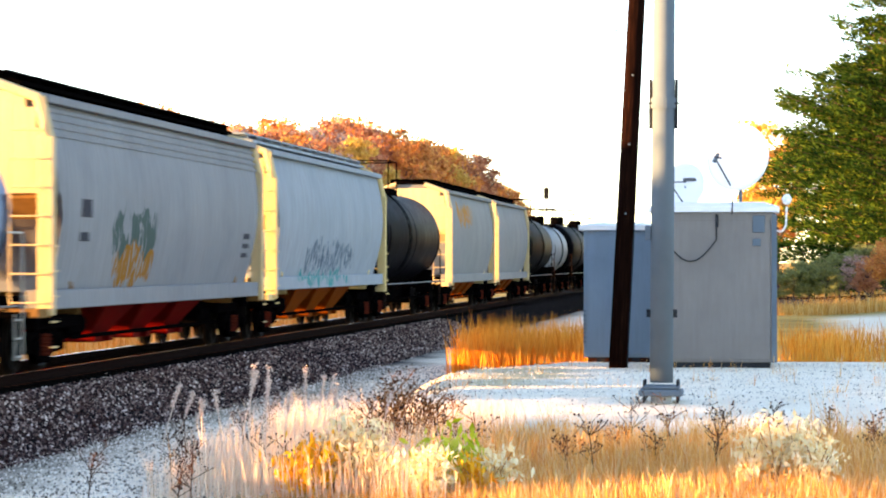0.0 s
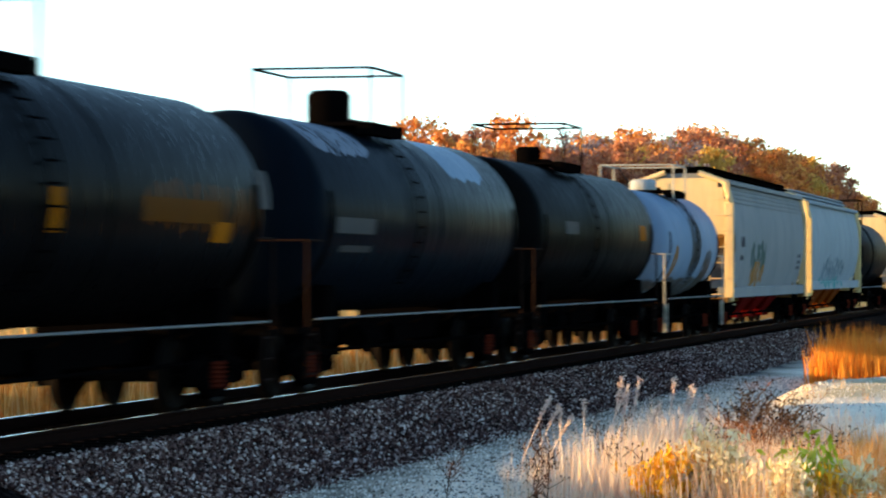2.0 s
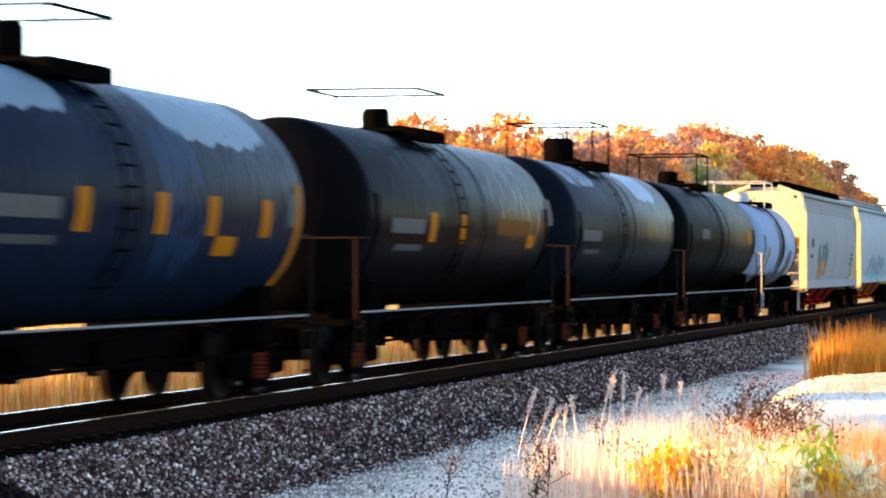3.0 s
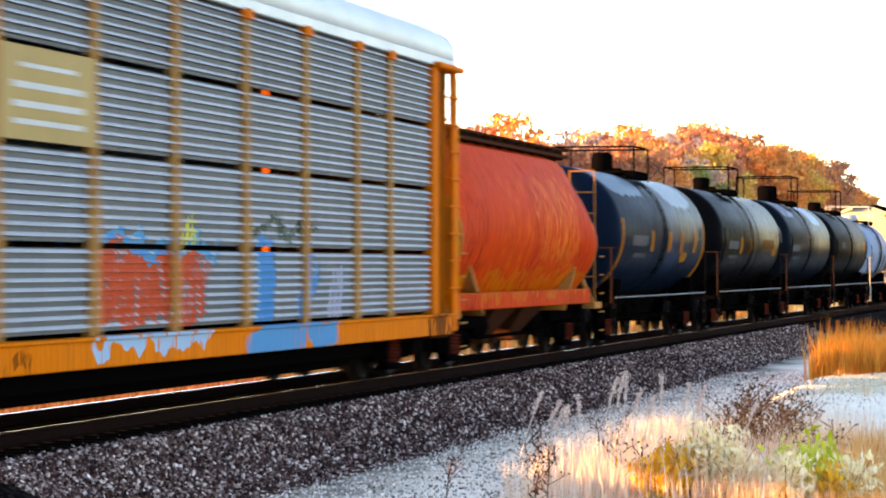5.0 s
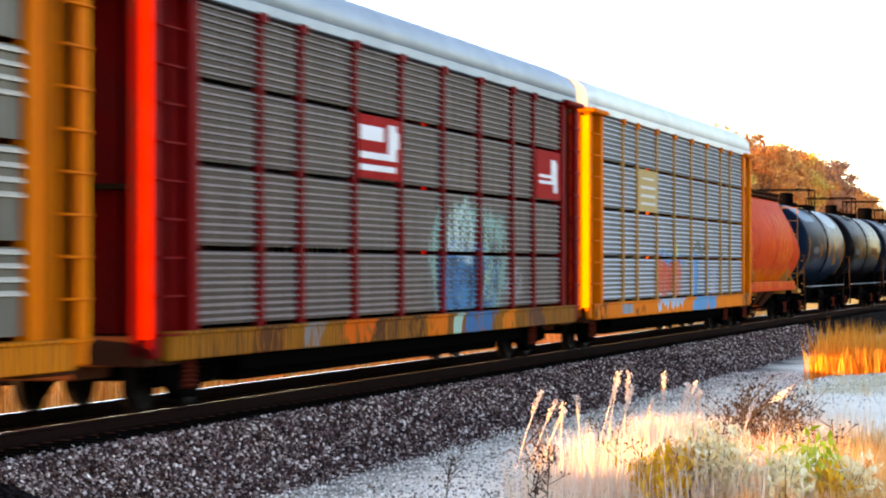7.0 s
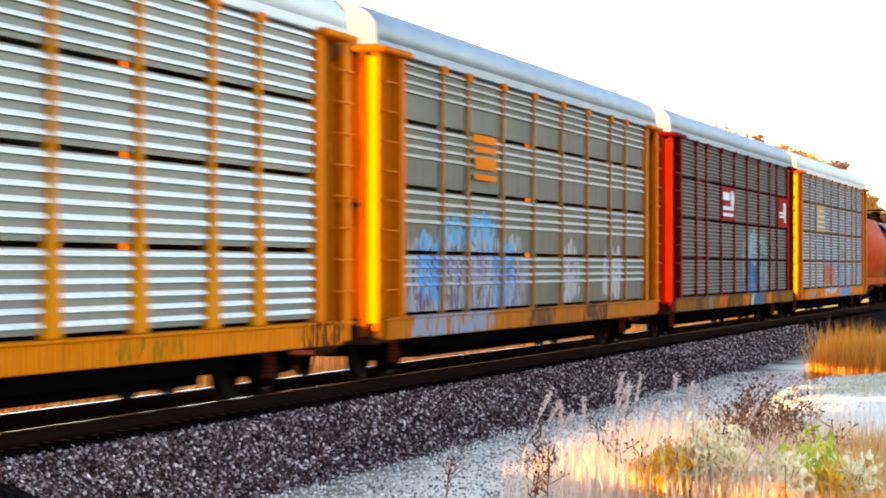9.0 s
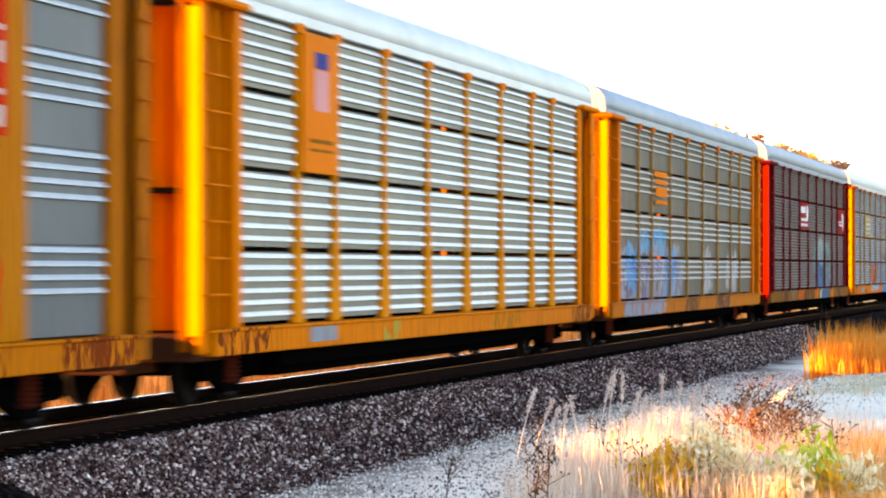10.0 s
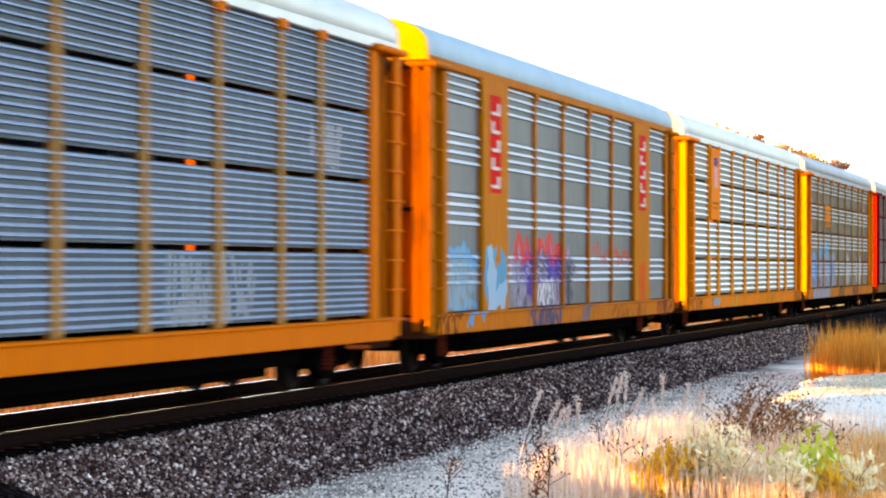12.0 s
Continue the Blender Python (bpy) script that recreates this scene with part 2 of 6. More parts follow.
def corrugated(width, height, ribs, band, depth=0.05):
    """A side screen with pressed ribs running along it. band: the share of its height, from the top, that is ribbed."""
    low = height * (1 - band)
    pitch = height * band / ribs
    prof = [(0.0, 0.0)]
    for k in range(ribs):
        z = low + k * pitch
        prof += [(0.0, z + pitch * 0.40), (depth, z + pitch * 0.47), (depth, z + pitch * 0.55), (0.0, z + pitch * 0.86)]
    prof.append((0.0, height))
    rings = [[(x, y, z) for x, z in prof] for y in (-width / 2, width / 2)]
    bm = loft(rings, closed=False)
    # crests and upper slopes take slot 1, coloured lighter as if sky-lit
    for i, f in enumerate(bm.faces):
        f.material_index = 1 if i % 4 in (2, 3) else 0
    # folded edges give the sheet its thickness
    box(bm, -0.04, -0.004, -width / 2, width / 2, 0, height)
    bmesh.ops.recalc_face_normals(bm, faces=bm.faces[:])
    return mesh_of(bm, "panel")


SCREENS = {}


def screen(width, height, ribs, band):
    key = (round(width, 2), round(height, 2), ribs, band)
    if key not in SCREENS:
        SCREENS[key] = corrugated(width, height, ribs, band)
    return SCREENS[key]


def autorack(u0, label, frame_mat, sill_mat, panel_mat, roof_mat, end_mat, style):
    """u0: where the screens begin. The car's own space has its middle at y = 0, the watched side at +x."""
    mid, half = u0 + SIDE / 2, SIDE / 2 + style.get("end_bay", 1.75)
    car = car_root("autorack", mid, label, "autoracks of the train")
    y0 = -SIDE / 2
    ends_mat = style.get("ends", frame_mat)
    ribs, flare, slim = style.get("ribs", 7), style.get("flare", 0.05), style.get("slim", 0.08)
    for side in (1, -1):
        turn = pose(0, 0, 0, 0, 0, 0 if side > 0 else 180)
        y = y0
        for i, w in enumerate(BAYS):
            for j in range(4):
                if side > 0 and i in style.get("plates", ()):
                    continue
                z, h = TIERS[j], TIERS[j + 1] - TIERS[j]
                lift = 0.035 if style.get("gaps", True) and side > 0 else 0.004
                me = screen(w - 0.1, h - 2 * lift, ribs, style.get("band", 1.0))
                p = new("panel", me)
                p.parent = car
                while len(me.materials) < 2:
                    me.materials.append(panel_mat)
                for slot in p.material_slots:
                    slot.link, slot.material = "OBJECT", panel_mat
                p.matrix_basis = turn @ pose(1.44, y + w / 2, z + lift)
            y += w
            if i < len(BAYS) - 1:
                bm = boxes((1.40, 1.505, -slim, slim, 0.98, 5.22))
                if flare:
                    foot = [(1.04, flare), (1.30, flare), (1.55, flare * 0.8), (2.5, 0.05)]
                    me = mesh_of(loft([[(1.42, -q - 0.06, z), (1.512, -q - 0.06, z), (1.512, q + 0.06, z), (1.42, q + 0.06, z)] for z, q in foot]))
                    bm.from_mesh(me)
                p = part("post", bm, frame_mat, car)
                p.matrix_basis = turn @ pose(0, y, 0)
                cap = part("post_cap", boxes((1.42, 1.545, -0.17, 0.17, 5.06, 5.20), bevel=0.01), ends_mat, car)
                cap.matrix_basis = turn @ pose(0, y, 0)
        part("side_sill", boxes((1.30, 1.56, -half + 0.5, half - 0.5, 0.68, 1.03), (1.46, 1.60, -half + 0.5, half - 0.5, 0.985, 1.03), bevel=0.012),
             sill_mat, car).matrix_basis = turn
        part("top_rail", boxes((1.34, 1.52, -half + 0.1, half - 0.1, 5.17, 5.32), bevel=0.012), style.get("rail", frame_mat), car).matrix_basis = turn
    # end bays: a plate set back, corner posts, brackets at the top and a ladder
    for e in (1, -1):
        for side in (1, -1):
            ya, yb = sorted((e * (half - 0.02), e * SIDE / 2))
            xa, xb = sorted((side * 1.22, side * 1.34))
            part("end_plate", boxes((xa, xb, ya, yb, 0.75, 5.2)), ends_mat, car)
            for at, w in ((SIDE / 2 + 0.16, 0.32), (SIDE / 2 + 0.75, 0.10), (half - 0.16, 0.30)):
                a, b = sorted((e * (at - w / 2), e * (at + w / 2)))
                xa, xb = sorted((side * (1.44 if at > half - 0.2 else 1.2), side * (1.53 if w > 0.2 else 1.42)))
                part("corner_post", boxes((xa, xb, a, b, 0.72, 5.16), bevel=0.02), ends_mat, car)
            # thin end face of the corner post; bright strip colours carry its sunlight
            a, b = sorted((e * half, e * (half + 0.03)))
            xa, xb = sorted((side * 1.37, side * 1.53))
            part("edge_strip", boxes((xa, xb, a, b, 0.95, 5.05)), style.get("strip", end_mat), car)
            bm = bmesh.new()
            a, b = sorted((e * (SIDE / 2 - 0.02), e * (half + 0.05)))
            xa, xb = sorted((side * 1.15, side * 1.66))
            box(bm, xa, xb, a, b, 5.12, 5.22, bevel=0.03)
            part("bracket", bm, ends_mat, car)
            ladder(car, side * 1.60, *sorted((e * (SIDE / 2 + 0.85), e * (half - 0.12))), [1.0 + 0.46 * k for k in range(9)], 0.018, ends_mat)
        # folding end doors
        for k in range(6):
            xa = -1.2 + k * 0.4
            ya, yb = sorted((e * (half - 0.90 - 0.05 * (k % 2)), e * (half - 1.00 - 0.05 * (k % 2))))
            part("door_leaf", boxes((xa, xa + 0.385, ya, yb, 1.0, 5.15)), end_mat, car)
        ya, yb = sorted((e * (half - 1.4), e * (half - 0.1)))
        part("end_platform", boxes((-1.4, 1.4, ya, yb, 0.62, 0.98), (-0.5, 0.5, ya, yb, 0.45, 0.64), bevel=0.02), style.get("deck", rust), car)
    # arched roof with rounded hips
    ring = lambda y, k, drop: [(1.50 * math.cos(a) * (1 - 0.02 * drop), y, 5.24 + (0.80 * k) * math.sin(a) ** 0.52 if 0 < a < math.pi else 5.24)
                               for a in [math.pi * i / 14 for i in range(15)]]
    ys = [(-half + 0.02, 0.84), (-half + 0.12, 0.93), (-half + 0.5, 0.98), (-half + 1.3, 1.0)]
    rings = [ring(y, k, 0) for y, k in ys] + [ring(-y, k, 0) for y, k in ys[::-1]]
    part("roof", loft(rings), roof_mat, car, smooth=True)
    for e in (1, -1):
        hood = [[(x, e * (half + d), z) for x, _, z in ring(0, 0.96, 0)] for d in (-0.05, 0.04)]
        # the default white is sunlight on the roof's end, put into the colour
        part("roof_end", loft(hood), style.get("hood", white_mark), car, "curved end hood of the roof")
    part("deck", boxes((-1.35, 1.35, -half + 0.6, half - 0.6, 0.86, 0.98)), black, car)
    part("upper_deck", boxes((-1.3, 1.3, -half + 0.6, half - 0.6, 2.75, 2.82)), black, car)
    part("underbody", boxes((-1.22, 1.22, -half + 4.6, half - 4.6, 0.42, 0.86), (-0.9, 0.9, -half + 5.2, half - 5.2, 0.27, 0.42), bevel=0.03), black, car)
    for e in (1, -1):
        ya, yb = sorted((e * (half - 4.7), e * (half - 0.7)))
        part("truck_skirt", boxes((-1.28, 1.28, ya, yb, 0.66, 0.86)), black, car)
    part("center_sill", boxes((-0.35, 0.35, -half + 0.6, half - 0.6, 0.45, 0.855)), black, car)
    bm = bmesh.new()
    for k in range(5):
        y = -7.5 + k * 3.75
        box(bm, -1.3, 1.3, y - 0.07, y + 0.07, 0.62, 0.87)
    for y in (-3.1, -1.2, 4.4):
        rod(bm, (0.5, y, 0.62), (0.5, y + 0.7, 0.62), 0.17, n=10)
    for y in (1.6, 2.5):
        rod(bm, (1.0, y, 0.68), (1.0, y, 0.38), 0.05, n=6)
        rod(bm, (1.0, y, 0.42), (-1.0, y, 0.42), 0.04, n=6)
    part("underframe", bm, black, car)
    for y in style.get("boards", ()):
        part("number_board", boxes((1.555, 1.575, y - 0.75, y - 0.05, 0.76, 0.97), (1.555, 1.575, y + 0.03, y + 0.6, 0.76, 0.97)), plain("board", (0.16, 0.17, 0.18)), car,
             "dark grey number board")
    running_gear(car, half + 0.2, 2.9)
    return car


def flat_marks(car, name, rows, mat, x=1.552, label="", depth=0.004):
    """Flat painted marks on the watched side: boxes of (y0, y1, z0, z1)."""
    for y0, y1, z0, z1 in rows:
        part(name, boxes((x, x + depth, y0, y1, z0, z1)), mat, car, label)


# ---- tank cars ----
def tank_car(u, length, radius, zc, label, shell, head, style):
    car = car_root("tank_car", u, label, "tank cars of the train")
    h = length / 2
    n = 48
    prof = []
    for k in range(9):
        a = math.pi / 2 * k / 8
        prof.append((radius * math.sin(a), -h - 0.0 + 0.75 * (1 - math.cos(a))))
    body = [(r, y) for r, y in prof] + [(r, -y) for r, y in prof[::-1]]
    rings = []
    for k in range(n + 1):
        a = 2 * math.pi * k / n
        rings.append([(r * math.cos(a), y, zc + r * math.sin(a)) for r, y in body])
    bm = loft(rings, closed=False)
    bmesh.ops.remove_doubles(bm, verts=bm.verts[:], dist=1e-4)
    bmesh.ops.recalc_face_normals(bm, faces=bm.faces[:])
    part("tank", bm, shell, car, smooth=True)
    # seams and the straps at the ends
    bm = bmesh.new()
    for y in style.get("seams", (0.0,)):
        ring = [[((radius + d) * math.cos(2 * math.pi * k / n), y + w, zc + (radius + d) * math.sin(2 * math.pi * k / n)) for d, w in
                 ((-0.02, -0.05), (0.012, -0.05), (0.012, 0.05), (-0.02, 0.05))] for k in range(n + 1)]
        me = mesh_of(loft(ring, closed=True, ends=False))
        bm.from_mesh(me)
    part("seam", bm, shell, car)
    # sill, bolsters, end platforms
    top = zc - radius
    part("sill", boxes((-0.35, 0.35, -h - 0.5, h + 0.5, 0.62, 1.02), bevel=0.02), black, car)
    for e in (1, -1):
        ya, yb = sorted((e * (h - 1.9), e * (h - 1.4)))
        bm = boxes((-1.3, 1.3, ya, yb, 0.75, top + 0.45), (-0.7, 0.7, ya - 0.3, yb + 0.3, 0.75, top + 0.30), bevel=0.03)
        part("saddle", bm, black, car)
        ya, yb = sorted((e * (h - 0.15), e * (h + 0.55)))
        part("end_platform", boxes((-1.4, 1.4, ya, yb, 0.93, 1.02)), style.get("deck", black), car)
        bm = bmesh.new()
        x = 1.42
        y = e * (h + 0.05)
        rod(bm, (x, y, 0.95), (x, y, 2.25), 0.02, n=6)
        rod(bm, (x, y, 2.25), (x - 0.0, e * (h - 0.9), 2.25), 0.02, n=6)
        rod(bm, (-x, y, 2.25), (x, y, 2.25), 0.016, n=6)
        rod(bm, (-x, y, 0.95), (-x, y, 2.25), 0.02, n=6)
        for k in range(3):
            rod(bm, (x, y, 0.35 + k * 0.28), (x, y - e * 0.45, 0.35 + k * 0.28), 0.016, n=5)
        rod(bm, (x, y, 0.3), (x, y, 1.0), 0.018, n=5)
        rod(bm, (x, y - e * 0.45, 0.3), (x, y - e * 0.45, 1.0), 0.018, n=5)
        part("end_railing", bm, style.get("rail", worn_rail), car)
        part("reflector_band", loft([[((radius + d) * math.cos(a), e * (h - 0.95) + w, zc + (radius + d) * math.sin(a)) for d, w in
                                      ((0.004, -0.10), (0.014, -0.10), (0.014, 0.10), (0.004, 0.10))] for a in [radians(q) for q in range(-48, 16, 6)]]),
             style.get("band", black), car)
    part("side_rail", rods([((1.45, -h + 0.3, 1.13), (1.45, h - 0.3, 1.13))], 0.017), grab, car)
    for y in np.linspace(-h + 0.8, h - 0.8, 7):
        part("rail_stay", rods([((1.45, y, 1.12), (1.1, y, 0.95))], 0.018), black, car)
    # dome, platform and railing on top
    crown = zc + radius
    dome_y = style.get("dome_y", 0.0)
    dr, dh = style.get("dome", (0.42, 0.50))
    part("dome", spun([(0.0, crown + dh), (dr * 0.8, crown + dh), (dr, crown + dh - 0.08), (dr, crown - 0.12), (0, crown - 0.12)], "z", 20), style.get("dome_mat", black), car, smooth=True).location = (0, dome_y, 0)
    bm = boxes((-0.95, 0.95, dome_y - 1.05, dome_y + 1.05, crown - 0.02, crown + 0.04))
    box(bm, 0.75, 1.0, dome_y - 1.05, dome_y + 1.05, crown - 0.16, crown + 0.0)
    box(bm, -0.3, 0.3, dome_y + 0.6, dome_y + 1.2, crown, crown + 0.16)
    part("walkway", bm, black, car)
    pts = []
    rh = style.get("rail_h", 0.95)
    for s in (0.98, -0.98):
        pts.append(((s, dome_y - 1.05, crown + rh), (s, dome_y + 1.05, crown + rh)))
        for y in (-1.05, 1.05):
            pts.append(((s, dome_y + y, crown - 0.2), (s, dome_y + y, crown + rh)))
    for y in (-1.05, 1.05):
        pts.append(((-0.98, dome_y + y, crown + rh), (0.98, dome_y + y, crown + rh)))
    for bar in pts:
        part("railing_bar", rods([bar], 0.024), style.get("top_rail", black), car)
    for y in (dome_y - 0.25, dome_y + 0.25):
        arc = [(math.cos(radians(a)) * (radius + 0.08), y, zc + math.sin(radians(a)) * (radius + 0.08)) for a in range(70, -50, -12)]
        part("ladder_stile", tube(arc, 0.016), black, car)
    for a in range(58, -46, -9):
        q = (math.cos(radians(a)) * (radius + 0.08), zc + math.sin(radians(a)) * (radius + 0.08))
        part("rung", rods([((q[0], dome_y - 0.25, q[1]), (q[0], dome_y + 0.25, q[1]))], 0.016, 5), black, car)
    bm = bmesh.new()
    rod(bm, (0, dome_y, 0.45), (0, dome_y, top + 0.1), 0.2, n=12)
    box(bm, -0.5, 0.5, 1.2, 2.0, 0.55, 0.9)
    rod(bm, (0.7, -2.2, 0.75), (0.7, -1.3, 0.75), 0.2, n=10)
    rod(bm, (1.0, -h + 2.5, 0.62), (1.0, h - 2.5, 0.62), 0.03, n=6)
    part("brake_gear", bm, black, car)
    # painted marks that follow the shell
    for i, (y, hy, a0, a1, m) in enumerate(style.get("marks", ())):
        ring = [[((radius + d) * math.cos(a), w, zc + (radius + d) * math.sin(a)) for d, w in ((0.002, y - hy), (0.006, y - hy), (0.006, y + hy), (0.002, y + hy))]
                for a in [radians(a0 + (a1 - a0) * k / 4) for k in range(5)]]
        part("marking", loft(ring), m, car)
    running_gear(car, h + 0.75, 2.1)
    return car


# ---- hopper cars ----
def hopper(u, length, label, side_mat, end_mat, gate_mat, style):
    car = car_root("hopper_car", u, label, "hopper cars of the train")
    h = length / 2
    zt, zb = style.get("top", 4.4), style.get("bottom", 1.32)
    bulge, slope = style.get("bulge", 0.24), style.get("slope", 0.0)

    def skin(z):
        return 1.50 - bulge + bulge * math.sin(math.pi * min(1, max(0, (z - zb) / (zt - zb))))

    def ring(y, drop=0.0):
        high = zt - drop
        pts = [(skin(zb + (zt - zb) * i / 12), y, zb + (high - zb) * i / 12) for i in range(13)]
        pts += [(1.25 - bulge * 0.6, y, high + 0.12), (0.6, y, high + 0.26)]
        return pts + [(-x, y, z) for x, y, z in pts[::-1]]
    if slope:
        low = lambda y, e: [(x, y + e * slope * (1 - (z - zb) / (zt + 0.26 - zb)) ** 1.4, z) for x, y, z in ring(y)]
        rings = [low(-h, 1), ring(-h + slope * 1.1), ring(0), ring(h - slope * 1.1), low(h, -1)]
    else:
        fall = [(h, 0.55), (h - 0.5, 0.30), (h - 1.1, 0.12), (h - 2.0, 0.0)]
        rings = [ring(-y, q) for y, q in fall] + [ring(y, q) for y, q in fall[::-1]]
    body = part("body", loft(rings), side_mat, car, smooth=True)
    body.data.set_sharp_from_angle(angle=radians(40))
    # sloped end sheets, corner posts, ladders and the yellow-lit end frame
    for e in (1, -1):
        bm = bmesh.new()
        low_posts = style.get("barrel", False)
        for s in (() if low_posts else (1, -1)):
            xa, xb = sorted((s * 1.28, s * 1.53))
            ya, yb = sorted((e * (h + 0.02), e * (h + 0.22)))
            box(bm, xa, xb, ya, yb, 0.95, zt - 0.62, bevel=0.015)
            rod(bm, (s * 1.43, e * (h + 0.12), zt - 0.64), (s * 1.28, e * (h + 0.12), zt + 0.02), 0.10, n=8)
            rod(bm, (s * 1.28, e * (h + 0.12), zt), (s * 0.5, e * (h + 0.12), zt + 0.28), 0.08, n=8)
        ya, yb = sorted((e * (h + 0.02), e * (h + 0.10)))
        if low_posts:
            me = mesh_of(loft([ring(e * (h + 0.005), 0.55), ring(e * (h + 0.06), 0.58)]))
            bm.from_mesh(me)
            for s in (1, -1):
                rod(bm, (s * 1.32, e * (h + 0.5), 1.0), (s * 1.02, e * (h + 0.1), zb + 0.5), 0.06, n=6)
        else:
            for z0, z1, w in ((2.9, zt - 0.5, 1.3), (zt - 0.5, zt - 0.15, 1.22), (zt - 0.15, zt + 0.12, 1.05)):
                box(bm, -w, w, ya, yb, z0, z1)
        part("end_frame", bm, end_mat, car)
        bm = bmesh.new()
        y = e * (h + 0.8)
        ya, yb = sorted((e * (h + 0.0), e * (h + 0.85)))
        box(bm, -1.45, 1.45, ya, yb, 0.92, 1.06)
        part("end_platform", bm, style.get("deck", end_mat), car)
        bm = bmesh.new()
        for s in (1, -1):
            x0, x1 = s * 0.85, s * 1.40
            for k in range(7):
                z = 1.15 + k * 0.46
                rod(bm, (x0, e * (h + 0.28), z), (x1, e * (h + 0.28), z), 0.016, n=5)
            rod(bm, (x0, e * (h + 0.28), 1.0), (x0, e * (h + 0.28), zt), 0.016, n=5)
            rod(bm, (x1, e * (h + 0.28), 1.0), (x1, e * (h + 0.28), zt), 0.016, n=5)
            for k in range(5):
                rod(bm, (s * 1.56, e * (h + 0.02), 0.45 + k * 0.40), (s * 1.56, e * (h + 0.45), 0.45 + k * 0.40), 0.016, n=5)
        part("ladder", bm, style.get("ladder", end_mat), car)
    for s in (1, -1):
        turn = pose(0, 0, 0, 0, 0, 0 if s > 0 else 180)
        if not style.get("barrel"):
            part("top_chord", boxes((1.30 - bulge, 1.56 - bulge * 0.6, -h, h, zt - 0.07, zt + 0.06), bevel=0.015), side_mat, car).matrix_basis = turn
        part("side_sill", boxes((1.28 - bulge, 1.55 - bulge * 0.4, -h, h, zb - 0.28, zb + 0.03), bevel=0.015), style.get("sill", side_mat), car).matrix_basis = turn
    if style.get("ribbed"):
        bm = bmesh.new()
        for z in (zt - 0.20, zt - 0.33, zt - 0.46, zt - 0.59):
            box(bm, skin(z) - 0.03, skin(z) + 0.025, -h + 0.05, h - 0.05, z, z + 0.06)
        part("pressing", bm, side_mat, car)
    # running boards on the roof
    over = h + style.get("over", 0.1)
    bm = boxes((-0.75, -0.05, -over, over, zt + 0.42, zt + 0.46), (0.05, 0.75, -over, over, zt + 0.42, zt + 0.46))
    for y in np.linspace(-h + 0.3, h - 0.3, 13):
        box(bm, -0.8, 0.8, y - 0.03, y + 0.03, zt + 0.2, zt + 0.42)
    box(bm, -0.9, 0.9, -h + 0.2, h - 0.2, zt + 0.24, zt + 0.30)
    for y in np.linspace(-h + 2.0, h - 2.0, 5):
        box(bm, -0.33, 0.33, y - 1.1, y + 1.1, zt + 0.28, zt + 0.40)
    part("running_board", bm, style.get("board", black), car)
    # hopper bays with their sloped sheets and gates
    bays = style.get("bays", 3)
    for k in range(bays):
        y = (k - (bays - 1) / 2) * style.get("bay", 2.7)
        w = style.get("bay", 2.7) * 0.47
        rings = [[(x * 1.35, y + q * w, zb - 0.05) for x, q in ((1, 1), (-1, 1), (-1, -1), (1, -1))],
                 [(x * 0.75, y + q * w * 0.45, 0.52) for x, q in ((1, 1), (-1, 1), (-1, -1), (1, -1))]]
        part("hopper_bay", loft(rings), gate_mat, car)
        part("gate", boxes((-0.85, 0.85, y - w * 0.5, y + w * 0.5, 0.36, 0.53), (0.85, 0.97, y - 0.1, y + 0.1, 0.38, 0.5), bevel=0.01), gate_mat, car)
    part("sill", boxes((-0.3, 0.3, -h - 0.7, h + 0.7, 0.66, 1.0), (-1.3, 1.3, -h + 0.6, -h + 1.0, 0.8, 1.25), (-1.3, 1.3, h - 1.0, h - 0.6, 0.8, 1.25)), black, car)
    for e in (1, -1):
        rings = [[(x * 1.3, e * (h - 0.02), z) for x, z in ((-1, zb + 1.5), (1, zb + 1.5), (1, zb + 1.6), (-1, zb + 1.6))],
                 [(x * 1.3, e * (h - 2.6), z) for x, z in ((-1, zb - 0.4), (1, zb - 0.4), (1, zb - 0.3), (-1, zb - 0.3))]]
        part("slope_sheet", loft(rings), style.get("deck", end_mat), car)
    # air reservoirs, brake rods and black slabs, added to darken the gap below the slopes
    for e in (1, -1):
        for x in (0.75, -0.75):
            part("air_reservoir", rods([((x, e * (h - 4.4), 0.72), (x, e * (h - 3.2), 0.72))], 0.24, 12), black, car)
        ya, yb = sorted((e * (h - 3.3), e * (h - 0.2)))
        part("brake_beam", boxes((-1.15, 1.15, ya, yb, 0.70, 0.92), bevel=0.02), black, car)
    for x in (1.05, -1.05):
        part("brake_rod", rods([((x, -h + 3.0, 0.52), (x, h - 3.0, 0.52))], 0.04), black, car)
    running_gear(car, h + 0.9, 2.0)
    return car


# ---- the land ----
def smooth(a, b, v):
    f = min(1, max(0, (v - a) / (b - a)))
    return f * f * (3 - 2 * f)


def mound(x, y):
    """How much a place belongs to the raised gravel pad."""
    left = -5.5 - 0.25 * math.sin(y * 0.5) + max(0, y - 56) * 0.3
    return smooth(left - 1.3, left + 0.2, x) * smooth(39.5, 45.0, y) * (1 - smooth(60.5, 65, y))


def land(x, y):
    z = -0.78 + 0.52 * mound(x, y)
    z += 0.03 * noise.noise((x * 0.5, y * 0.5, 1.7)) * (1 if abs(x - TRACK_X) > 3.5 else 0)
    z += 0.5 * smooth(2, 9, x) * smooth(120, 150, y) * (1 - smooth(190, 240, y))
    z += 1.2 * smooth(200, 400, y) * smooth(-10, 20, x)
    return z


